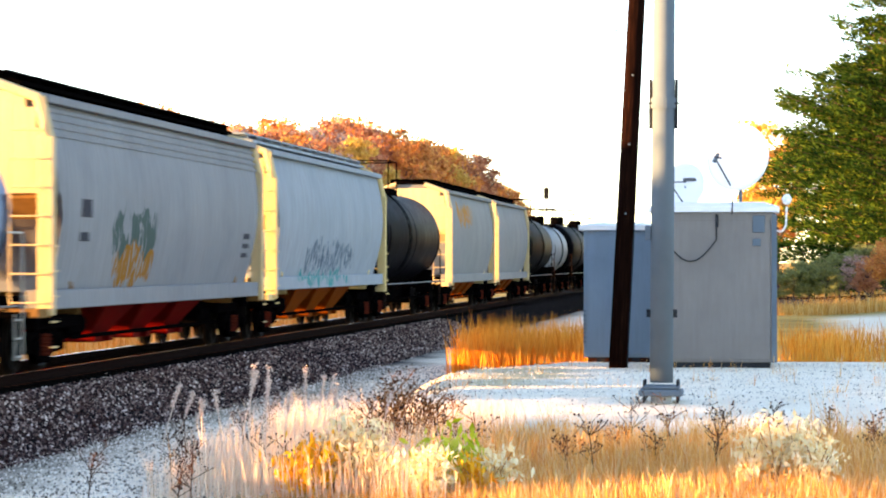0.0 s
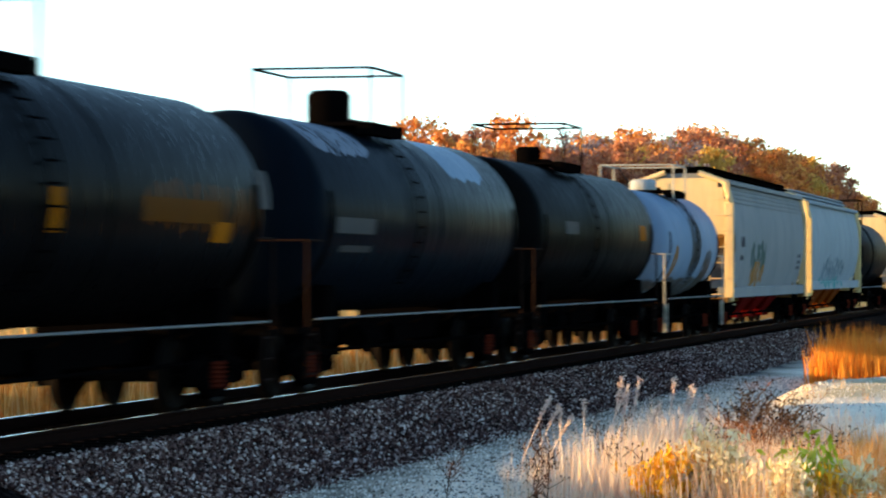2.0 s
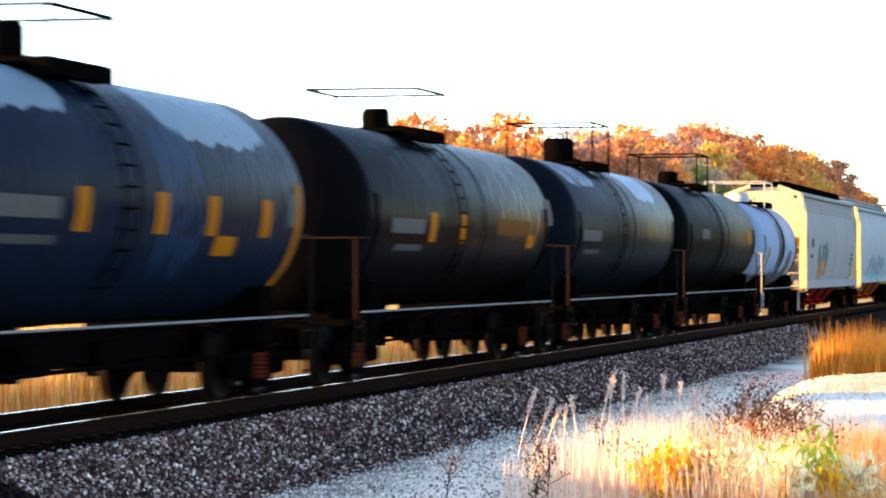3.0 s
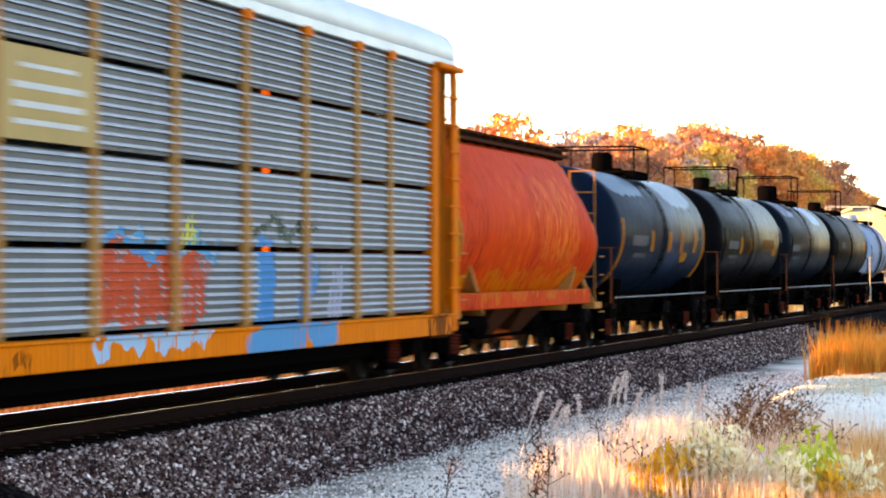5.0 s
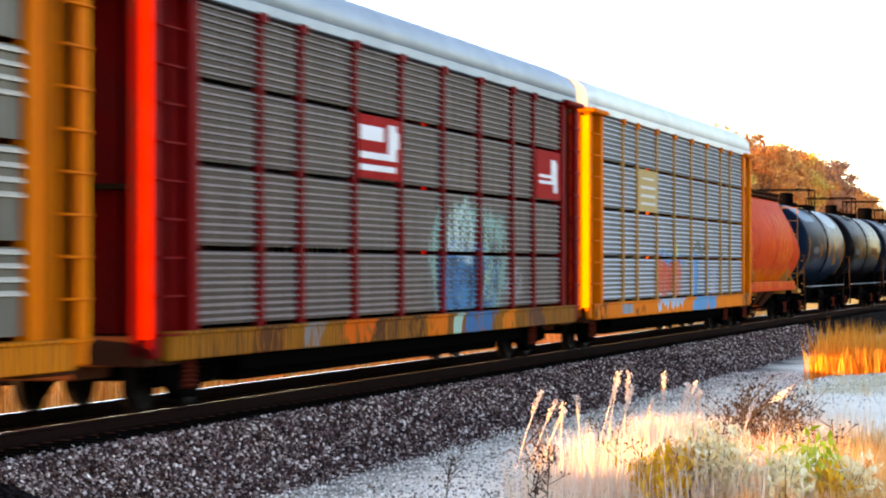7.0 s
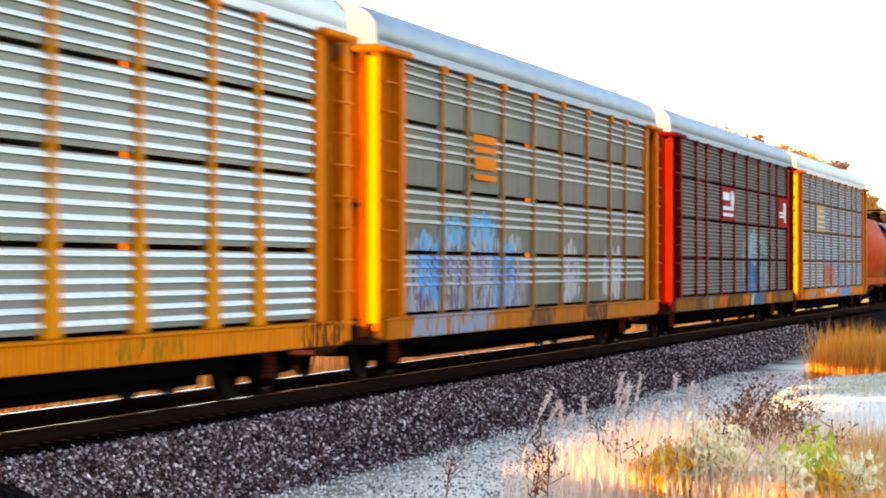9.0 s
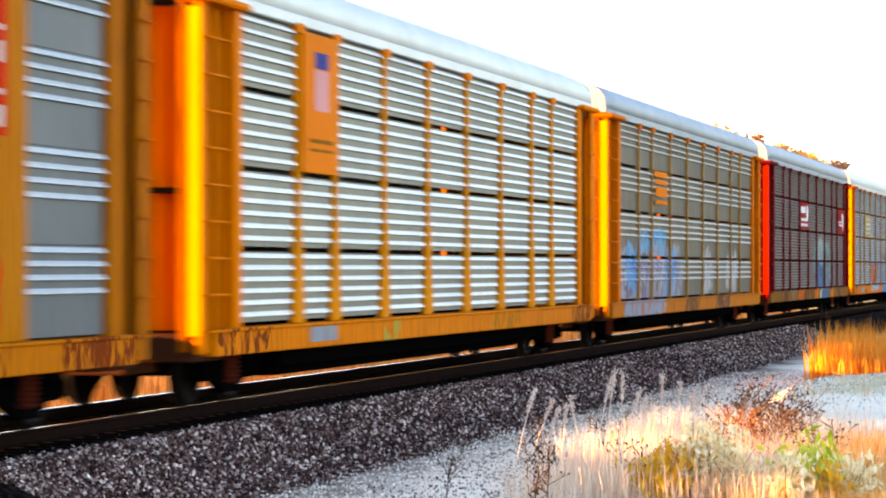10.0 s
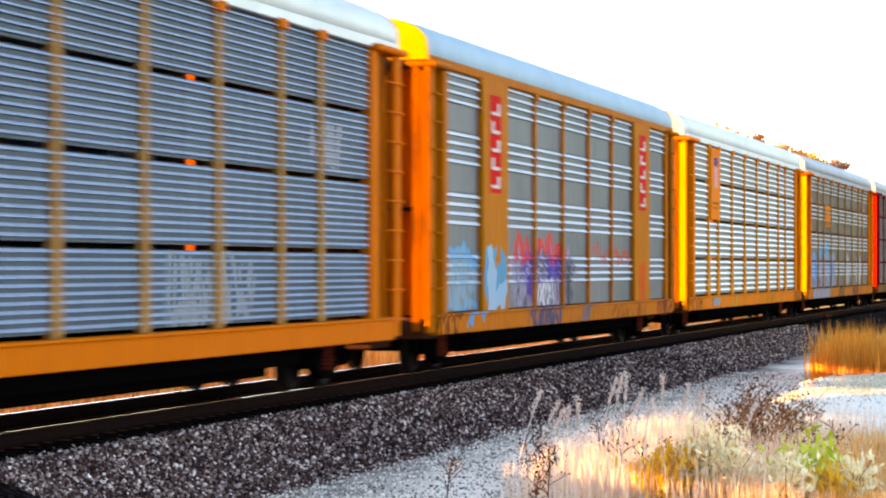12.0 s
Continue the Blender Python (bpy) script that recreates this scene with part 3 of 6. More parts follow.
def ground_material():
    n = Nodes("land", 0.95, spec=0.003)
    at = n.coords()
    x, y, _ = n.split(at)
    wob = n.math("MULTIPLY", n.math("SUBTRACT", n.noise(at, 0.6, 4), 0.5), 2.6)
    xw, yw = n.math("ADD", x, wob), n.math("ADD", y, wob)

    def between(v, a, b, soft):
        up = n.math("SMOOTH_MIN", n.math("DIVIDE", n.math("SUBTRACT", v, a), soft), 1.0, 0.1)
        dn = n.math("SMOOTH_MIN", n.math("DIVIDE", n.math("SUBTRACT", b, v), soft), 1.0, 0.1)
        n_ = n.math("MULTIPLY", n.math("MAXIMUM", up, 0.0), n.math("MAXIMUM", dn, 0.0))
        return n_
    grit = n.voronoi(at, 26)
    fine = n.noise(at, 40, 5, 0.75)
    blotch = n.noise(at, 0.9, 5)
    stone = n.ramp(n.math("MULTIPLY_ADD", fine, 0.55, n.math("MULTIPLY", blotch, 0.45)), [(0.3, (0.52, 0.42, 0.31)), (0.5, (0.92, 0.76, 0.58)), (0.72, (0.99, 0.87, 0.69))])
    stone = n.mix(n.math("MULTIPLY", n.math("LESS_THAN", n.voronoi(at, 17, "Distance"), 0.16), 0.3), stone, (0.16, 0.14, 0.12))
    sunlit_gravel = n.ramp(fine, [(0.3, (0.38, 0.28, 0.13)), (0.7, (0.62, 0.50, 0.27))])
    pale = n.ramp(n.noise(at, 1.3, 6, 0.7), [(0.35, (0.84, 0.71, 0.53)), (0.65, (0.96, 0.85, 0.66))])
    pale = n.mix(n.math("MULTIPLY", fine, 0.3), pale, (0.36, 0.33, 0.29))
    straw = n.ramp(n.math("MULTIPLY_ADD", n.noise(at, 0.25, 6, 0.7), 0.6, n.math("MULTIPLY", fine, 0.4)),
                   [(0.3, (0.10, 0.07, 0.03)), (0.48, (0.34, 0.22, 0.07)), (0.62, (0.55, 0.36, 0.11)), (0.8, (0.30, 0.24, 0.08))])
    out = straw
    cinder = n.ramp(fine, [(0.3, (0.01, 0.009, 0.009)), (0.6, (0.05, 0.045, 0.045)), (0.8, (0.2, 0.19, 0.19))])
    out = n.mix(between(xw, -16.5, -7.4, 0.8), out, cinder)
    out = n.mix(between(xw, -9.7, -5.0, 1.7), out, stone)
    pad = n.math("MULTIPLY", between(xw, -7.2, 40.0, 0.8), between(yw, 40.5, 66.0, 1.5))
    out = n.mix(pad, out, pale)
    # yellow patch of sunlight on the pad, painted into the gravel colour
    patch = n.math("MULTIPLY", between(xw, -5.8, -3.2, 0.8), between(yw, 47.0, 58.0, 2.0))
    out = n.mix(n.math("MULTIPLY", patch, 0.75), out, sunlit_gravel)
    far_pad = n.math("MULTIPLY", between(xw, 2.0, 60.0, 2.0), between(yw, 85.0, 140.0, 8.0))
    out = n.mix(n.math("MULTIPLY", far_pad, 0.8), out, pale)
    side = n.math("MULTIPLY", between(xw, -19.5, -15.5, 0.6), n.math("GREATER_THAN", n.noise(n.coords("Object", None, (0.2, 0.12, 1)), 0.8, 2), 0.40))
    out = n.mix(n.math("MULTIPLY", side, 0.9), out, stone)
    n.bump(n.math("ADD", fine, n.math("MULTIPLY", blotch, 2.0)), 0.5, 0.04)
    return n.colour(out)


def build_land():
    xs = [-3000, -1200, -500, -250, -120, -80, -50, -35, -25, -20] + list(np.arange(-17.5, 6.01, 0.5)) + [8, 10, 13, 17, 25, 40, 70, 120, 250, 600, 1500, 3000]
    ys = [-600, -200, -60, -20, 0, 10, 18, 24] + list(np.arange(28, 70.1, 0.75)) + list(np.arange(72, 120, 3.0)) + [125, 132, 140, 150, 160, 175, 190, 210, 235, 260, 300, 350, 420, 600, 1000, 2000, 4000]
    verts = [(x, y, land(x, y)) for y in ys for x in xs]
    w = len(xs)
    faces = [(j * w + i, j * w + i + 1, (j + 1) * w + i + 1, (j + 1) * w + i) for j in range(len(ys) - 1) for i in range(w - 1)]
    me = bpy.data.meshes.new("ground")
    me.from_pydata(verts, [], faces)
    for p in me.polygons:
        p.use_smooth = True
    me.materials.append(ground_material())
    tagged(new("ground", me), "flat land of dry straw, pale gravel and a gravel track beside the rails", "ground", kind="structure")


def stones(name, count, place, size, material, label, seed, category="stones", parent=None):
    """Many small broken stones in one mesh. place(rng) gives x, y, z."""
    rng = random.Random(seed)
    cube = [(-1, -1, -1), (1, -1, -1), (1, 1, -1), (-1, 1, -1), (-1, -1, 1), (1, -1, 1), (1, 1, 1), (-1, 1, 1)]
    quads = [(0, 3, 2, 1), (4, 5, 6, 7), (0, 1, 5, 4), (1, 2, 6, 5), (2, 3, 7, 6), (3, 0, 4, 7)]
    verts, faces = [], []
    for _ in range(count):
        x, y, z = place(rng)
        s = rng.uniform(*size)
        m = Euler((rng.uniform(0, 6), rng.uniform(0, 6), rng.uniform(0, 6))).to_matrix()
        k = len(verts)
        sx, sy, sz = s * rng.uniform(0.7, 1.2), s * rng.uniform(0.6, 1.0), s * rng.uniform(0.45, 0.8)
        for a, b, c in cube:
            v = m @ Vector((a * sx * rng.uniform(0.6, 1), b * sy * rng.uniform(0.6, 1), c * sz * rng.uniform(0.6, 1)))
            verts.append((x + v.x * 0.5, y + v.y * 0.5, z + v.z * 0.5))
        faces += [tuple(k + i for i in q) for q in quads]
    me = bpy.data.meshes.new(name)
    me.from_pydata(verts, [], faces)
    me.materials.append(material)
    ob = new(name, me)
    return tagged(ob, label, category, kind="stuff")


def shoulder(x):
    """Height of the ballast across the track, x from the track's middle towards the camera."""
    a = abs(x)
    return -0.24 if a < 1.75 else -0.24 - (a - 1.75) / 1.45 * 0.56


def build_track():
    n = Nodes("ballast_bed", 0.95, spec=0.003)
    at = n.coords()
    cell = n.voronoi(at, 15)
    f = n.noise(at, 30, 5, 0.7)
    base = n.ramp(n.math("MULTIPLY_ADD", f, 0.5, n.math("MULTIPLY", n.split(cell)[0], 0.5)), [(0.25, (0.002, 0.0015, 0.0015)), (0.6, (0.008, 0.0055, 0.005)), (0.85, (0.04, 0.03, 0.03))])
    n.bump(n.math("ADD", f, n.voronoi(at, 15, "Distance")), 0.9, 0.05)
    bed = n.colour(base)
    bm = bmesh.new()
    cross = [-3.45, -3.2, -2.6, -1.75, -0.9, 0, 0.9, 1.75, 2.2, 2.7, 3.15, 3.45]
    ys = [-60, 0, 20] + list(np.arange(26, 100, 1.0)) + [110, 130, 160, 200, 260, 350, 500, 800, 1400]
    rows = []
    for y in ys:
        rows.append([bm.verts.new((TRACK_X + c + 0.08 * noise.noise((c, y * 0.8, 3)), y, (shoulder(c) if abs(c) < 3.3 else -0.95) + 0.035 * noise.noise((c * 2, y * 1.5, 0)))) for c in cross])
    for a, b in zip(rows, rows[1:]):
        for i in range(len(cross) - 1):
            bm.faces.new((a[i], a[i + 1], b[i + 1], b[i]))
    bed_ob = solid("ballast", bm, bed, Matrix(), "dark crushed-stone ballast under the main track", "ballast", kind="structure")
    n = Nodes("ballast_stone", 0.9, spec=0.004)
    r = n.island()
    c = n.ramp(r, [(0.0, (0.008, 0.004, 0.003)), (0.40, (0.045, 0.024, 0.019)), (0.70, (0.16, 0.094, 0.078)), (0.88, (0.40, 0.29, 0.25)), (1.0, (0.92, 0.76, 0.66))])
    n.put(n.bsdf.inputs["Base Color"], n.mix(n.math("MULTIPLY", n.noise(n.coords(), 0.7, 4), 0.55), c, n.mix(n.math("FRACT", n.math("MULTIPLY", r, 37.0)), (0.075, 0.022, 0.016), (0.035, 0.034, 0.040))))

    def spot(rng):
        y = 27 + 75 * rng.random() ** 1.5
        x = rng.uniform(0.95, 3.35)
        return TRACK_X + x, y, shoulder(min(x, 3.2)) + rng.uniform(-0.01, 0.03)
    stones("ballast_stones", 76000, spot, (0.022, 0.062), n.mat, "loose dark ballast stones on the track's shoulder", 3)
    n = Nodes("road_stone", 0.9, spec=0.004)
    n.put(n.bsdf.inputs["Base Color"], n.ramp(n.island(), [(0.0, (0.06, 0.045, 0.035)), (0.25, (0.30, 0.25, 0.20)), (0.6, (0.66, 0.56, 0.45)), (1.0, (0.95, 0.86, 0.74))]))

    def road(rng):
        y = 27 + 45 * rng.random() ** 1.4
        x = -10.0 + 4.6 * rng.random() ** 1.1
        return x, y, land(x, y) + 0.005
    stones("road_gravel", 26000, road, (0.012, 0.042), n.mat, "loose pale gravel on the service track", 4, "gravel")

    def pad(rng):
        y = 41 + 19 * rng.random() ** 1.3
        x = -6.4 + 11.0 * rng.random()
        return x, y, land(x, y) + 0.004
    stones("pad_gravel", 9000, pad, (0.010, 0.030), n.mat, "loose pale gravel on the raised pad", 6, "gravel")
    # rails with head, web and foot
    prof = [(-0.075, -0.172), (0.075, -0.172), (0.075, -0.16), (0.012, -0.145), (0.010, -0.045), (0.037, -0.035), (0.037, -0.005), (0.030, 0.0),
            (-0.030, 0.0), (-0.037, -0.005), (-0.037, -0.035), (-0.010, -0.045), (-0.012, -0.145), (-0.075, -0.16)]
    n = Nodes("rail_steel", 0.35, 0.6, 0.003)
    z = n.split(n.coords())[2]
    top = n.math("GREATER_THAN", z, -0.004)
    n.put(n.bsdf.inputs["Metallic"], top)
    n.put(n.bsdf.inputs["Roughness"], n.math("MULTIPLY_ADD", top, -0.55, 0.8))
    n.put(n.bsdf.inputs["Base Color"], n.mix(top, n.mix(n.noise(n.coords(), 8), (0.004, 0.002, 0.0015), (0.009, 0.004, 0.003)), (0.55, 0.54, 0.52)))
    for s in (-0.7525, 0.7525):
        rings = [[(TRACK_X + s + x, y, zz) for x, zz in prof] for y in [-60, 20, 60, 120, 300, 1400]]
        solid("rail", loft(rings), n.mat, Matrix(), "steel rail with a polished head and rusty sides", "rail", "rails of the main track", "structure")
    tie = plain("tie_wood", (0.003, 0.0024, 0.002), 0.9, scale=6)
    tie_me = mesh_of(boxes((-1.3, 1.3, -0.115, 0.115, -0.36, -0.175), bevel=0.012), "tie")
    plate = mesh_of(boxes((-0.9, -0.6, -0.09, 0.09, -0.176, -0.168), (0.6, 0.9, -0.09, 0.09, -0.176, -0.168)), "tie_plate")
    for k in range(230):
        t = part("tie", tie_me, tie, bed_ob)
        t.matrix_basis = pose(TRACK_X + random.uniform(-0.03, 0.03), 26 + k * 0.5, 0.0, 0, 0, random.uniform(-0.8, 0.8))
        part("tie_plate", plate, rust, t)
    # a second track that curves across behind the pad
    bm = bmesh.new()
    path = [(-6 + 0.0 * k + k * 1.6, 196 - k * 4.6 - 0.08 * k * k) for k in range(15)]
    prev = None
    for x, y in path:
        zz = land(x, y)
        row = [bm.verts.new((x + q * 0.94, y + q * 0.33, zz + h)) for q, h in ((-3.2, -0.15), (-1.8, 0.32), (1.8, 0.32), (3.2, -0.15))]
        if prev:
            for i in range(3):
                bm.faces.new((prev[i], prev[i + 1], row[i + 1], row[i]))
        prev = row
    bmesh.ops.recalc_face_normals(bm, faces=bm.faces[:])
    solid("branch_ballast", bm, plain("branch_bed", (0.16, 0.11, 0.08), 0.95, scale=4), Matrix(), "brown ballast bank of the branch track", "ballast", kind="structure")
    for q in (-0.75, 0.75):
        b2 = rods([((a[0] + q * 0.94, a[1] + q * 0.33, land(*a) + 0.46), (b[0] + q * 0.94, b[1] + q * 0.33, land(*b) + 0.46)) for a, b in zip(path, path[1:])], 0.075)
        solid("branch_rail", b2, rust, Matrix(), "rusty rail of the branch track", "rail", "rails of the branch track", "structure")


# ---- plants ----
def leaf_material(name, stops, rough=0.7, through=0.35):
    n = Nodes(name, rough, spec=0.01)
    f = n.math("FRACT", n.math("ADD", n.island(), n.math("MULTIPLY", n.random(), 0.37)))
    c = n.ramp(f, stops)
    c = n.mix(n.math("MULTIPLY", n.noise(n.coords(), 0.45, 3), 0.35), c, mul(stops[0][1], 0.6))
    n.put(n.bsdf.inputs["Base Color"], c)
    soft = n.tree.nodes.new("ShaderNodeBsdfTranslucent")
    n.tree.links.new(c, soft.inputs["Color"])
    mixer = n.tree.nodes.new("ShaderNodeMixShader")
    mixer.inputs[0].default_value = through
    n.tree.links.new(n.bsdf.outputs[0], mixer.inputs[1])
    n.tree.links.new(soft.outputs[0], mixer.inputs[2])
    n.tree.links.new(mixer.outputs[0], n.tree.nodes["Material Output"].inputs["Surface"])
    return n.mat


def blades_mesh(name, places, seed, height, width, lean):
    """Blades of grass, each a bent tapering strip. places(rng): x, y, z, scale."""
    rng = random.Random(seed)
    verts, faces = [], []
    for x, y, z, s in places(rng):
        h = rng.uniform(*height) * s
        a = rng.uniform(0, 2 * math.pi)
        w = rng.uniform(*width)
        b = rng.uniform(0, 2 * math.pi)
        l = rng.uniform(0, lean) * h
        dx, dy = math.cos(b) * l, math.sin(b) * l
        cx, cy = math.cos(a) * w, math.sin(a) * w
        k = len(verts)
        verts += [(x - cx, y - cy, z - 0.02), (x + cx, y + cy, z - 0.02), (x + dx * 0.35 + cx * 0.8, y + dy * 0.35 + cy * 0.8, z + h * 0.55),
                  (x + dx * 0.35 - cx * 0.8, y + dy * 0.35 - cy * 0.8, z + h * 0.55), (x + dx, y + dy, z + h * 0.97)]
        faces += [(k, k + 1, k + 2, k + 3), (k + 3, k + 2, k + 4)]
    me = bpy.data.meshes.new(name)
    me.from_pydata(verts, [], faces)
    return me


def grass(name, places, seed, material, label, height=(0.3, 0.8), width=(0.004, 0.010), lean=0.5):
    me = blades_mesh(name, places, seed, height, width, lean)
    me.materials.append(material)
    return tagged(new(name, me), label, "grass", kind="stuff")


def tufts(count, per, spot, spread=0.12):
    def places(rng):
        for _ in range(count):
            p = spot(rng)
            if p is None:
                continue
            x, y, s = p
            for _ in range(per):
                px, py = x + rng.gauss(0, spread), y + rng.gauss(0, spread)
                yield px, py, land(px, py), s * rng.uniform(0.7, 1.1)
    return places


def build_grass():
    gold = leaf_material("dry_grass_gold", [(0.0, (0.70, 0.24, 0.05)), (0.3, (0.90, 0.44, 0.11)), (0.6, (0.94, 0.56, 0.19)), (0.85, (0.95, 0.71, 0.40)), (1.0, (0.78, 0.29, 0.06))], through=0.36)
    pale = leaf_material("dry_grass_pale", [(0.0, (0.74, 0.46, 0.29)), (0.4, (0.89, 0.67, 0.48)), (0.8, (0.93, 0.80, 0.64)), (1.0, (0.80, 0.50, 0.34))], through=0.36)
    tan = leaf_material("tan_reed", [(0.0, (0.60, 0.17, 0.02)), (0.4, (0.86, 0.30, 0.03)), (0.75, (0.90, 0.45, 0.08)), (1.0, (0.50, 0.14, 0.02))], through=0.2)
    field = leaf_material("field_grass", [(0.0, (0.56, 0.24, 0.05)), (0.5, (0.82, 0.44, 0.10)), (1.0, (0.90, 0.66, 0.28))], through=0.5)

    def meadow(rng):
        y = 30.5 + 9.0 * rng.random() ** 0.9
        left = -5.5 + 0.5 * noise.noise((y * 0.4, 0, 0)) - 0.03 * (y - 30)
        x = left + (5.5 - left) * rng.random()
        edge = smooth(left, left + 1.9, x)
        drift = (0.5 + 0.5 * smooth(31, 36, y)) * (0.8 + 0.55 * noise.noise((x * 0.9, y * 0.5, 9)))
        return (x, y, (0.40 + 0.60 * edge) * drift * (0.55 + 0.7 * rng.random())) if rng.random() < 0.12 + 0.88 * edge else None
    grass("meadow_grass", tufts(6800, 8, meadow), 11, gold, "golden dry meadow grass beside the gravel track", (0.22, 0.72), (0.003, 0.008), 0.5)

    def pale_spot(rng):
        y = rng.uniform(31, 42)
        x = -6.5 - 0.03 * (y - 30) + 3.2 * rng.random() ** 1.1
        return (x, y, 0.7 + 0.4 * rng.random()) if rng.random() < 0.8 else None
    grass("pale_grass", tufts(1250, 9, pale_spot, 0.16), 12, pale, "pale bleached grass at the edge of the gravel", (0.30, 0.85), (0.0025, 0.005), 0.35)

    def pad_spot(rng):
        y = rng.uniform(43, 60)
        x = rng.uniform(-5.5, 6)
        return (x, y, 0.5 + 0.4 * rng.random())
    grass("pad_weeds", tufts(60, 7, pad_spot, 0.10), 13, gold, "thin dry weeds in the gravel of the pad", (0.15, 0.5), (0.003, 0.006), 0.8)

    def reed(rng):
        y = rng.uniform(63.5, 73)
        x = rng.uniform(-6.75 - 0.05 * (y - 64), -3.6)
        return (x, y, 0.75 + 0.35 * rng.random())
    grass("tall_tan_grass", tufts(1500, 9, reed, 0.12), 14, tan, "stand of tall rust-tan grass behind the gravel pad", (0.7, 1.35), (0.006, 0.013), 0.28)

    def reed2(rng):
        y = rng.uniform(64, 92)
        x = rng.uniform(0.6, 7.5)
        return (x, y, 0.5 + 0.5 * rng.random()) if noise.noise((x * 0.5, y * 0.3, 2)) > -0.05 else None
    grass("rear_tan_grass", tufts(900, 8, reed2, 0.15), 15, tan, "tufts of tan grass behind the metal cabinets", (0.5, 1.25), (0.006, 0.013), 0.3)

    # tall, and carried on unseen to y = 14, to block sun under cars
    def beyond(rng):
        y = 14 + 145 * rng.random() ** 1.3
        x = TRACK_X - 5.2 - 6.5 * rng.random() ** 1.3
        return (x, y, 0.7 + 0.5 * rng.random()) if noise.noise((x * 0.2, y * 0.12, 5)) > -0.45 else None
    grass("far_side_grass", tufts(7500, 9, beyond, 0.2), 16, field, "tall yellow grass in the field beyond the track", (0.85, 1.6), (0.008, 0.018), 0.35)

    def verge(rng):
        y = rng.uniform(141, 150)
        x = rng.uniform(0.2, 7.5)
        return (x, y, 0.6 + 0.6 * rng.random())
    grass("verge_grass", tufts(420, 8, verge, 0.25), 18, field, "golden grass in front of the pines", (0.4, 0.9), (0.012, 0.025), 0.4)

    def rough(rng):
        y = rng.uniform(200, 330)
        x = rng.uniform(3, 34)
        return (x, y, 0.8 + 0.8 * rng.random())
    grass("rough_grass", tufts(1800, 7, rough, 0.8), 17, field, "rough yellow grass below the pines", (0.8, 2.2), (0.03, 0.06), 0.4)


def bloom(bm, c, r, count, rng, size):
    """A loose head of small leaves or bracts around c."""
    for _ in range(count):
        d = Vector((rng.gauss(0, 1), rng.gauss(0, 1), rng.gauss(0, 0.8)))
        p = Vector(c) + d * r * 0.5
        q = Euler((rng.uniform(0, 6), rng.uniform(0, 6), rng.uniform(0, 6))).to_matrix()
        s = size * rng.uniform(0.6, 1.3)
        v = [bm.verts.new(p + q @ Vector(k)) for k in ((-s * 0.5, 0, 0), (0, -s * 0.22, 0.06 * s), (s * 0.6, 0, 0), (0, s * 0.22, 0.06 * s))]
        bm.faces.new(v)


def stem_curve(rng, base, h, lean, k=5):
    a = rng.uniform(0, 6.28)
    return [Vector(base) + Vector((math.cos(a) * lean * (i / k) ** 1.8, math.sin(a) * lean * (i / k) ** 1.8, h * i / k)) for i in range(k + 1)]


SWAY = []


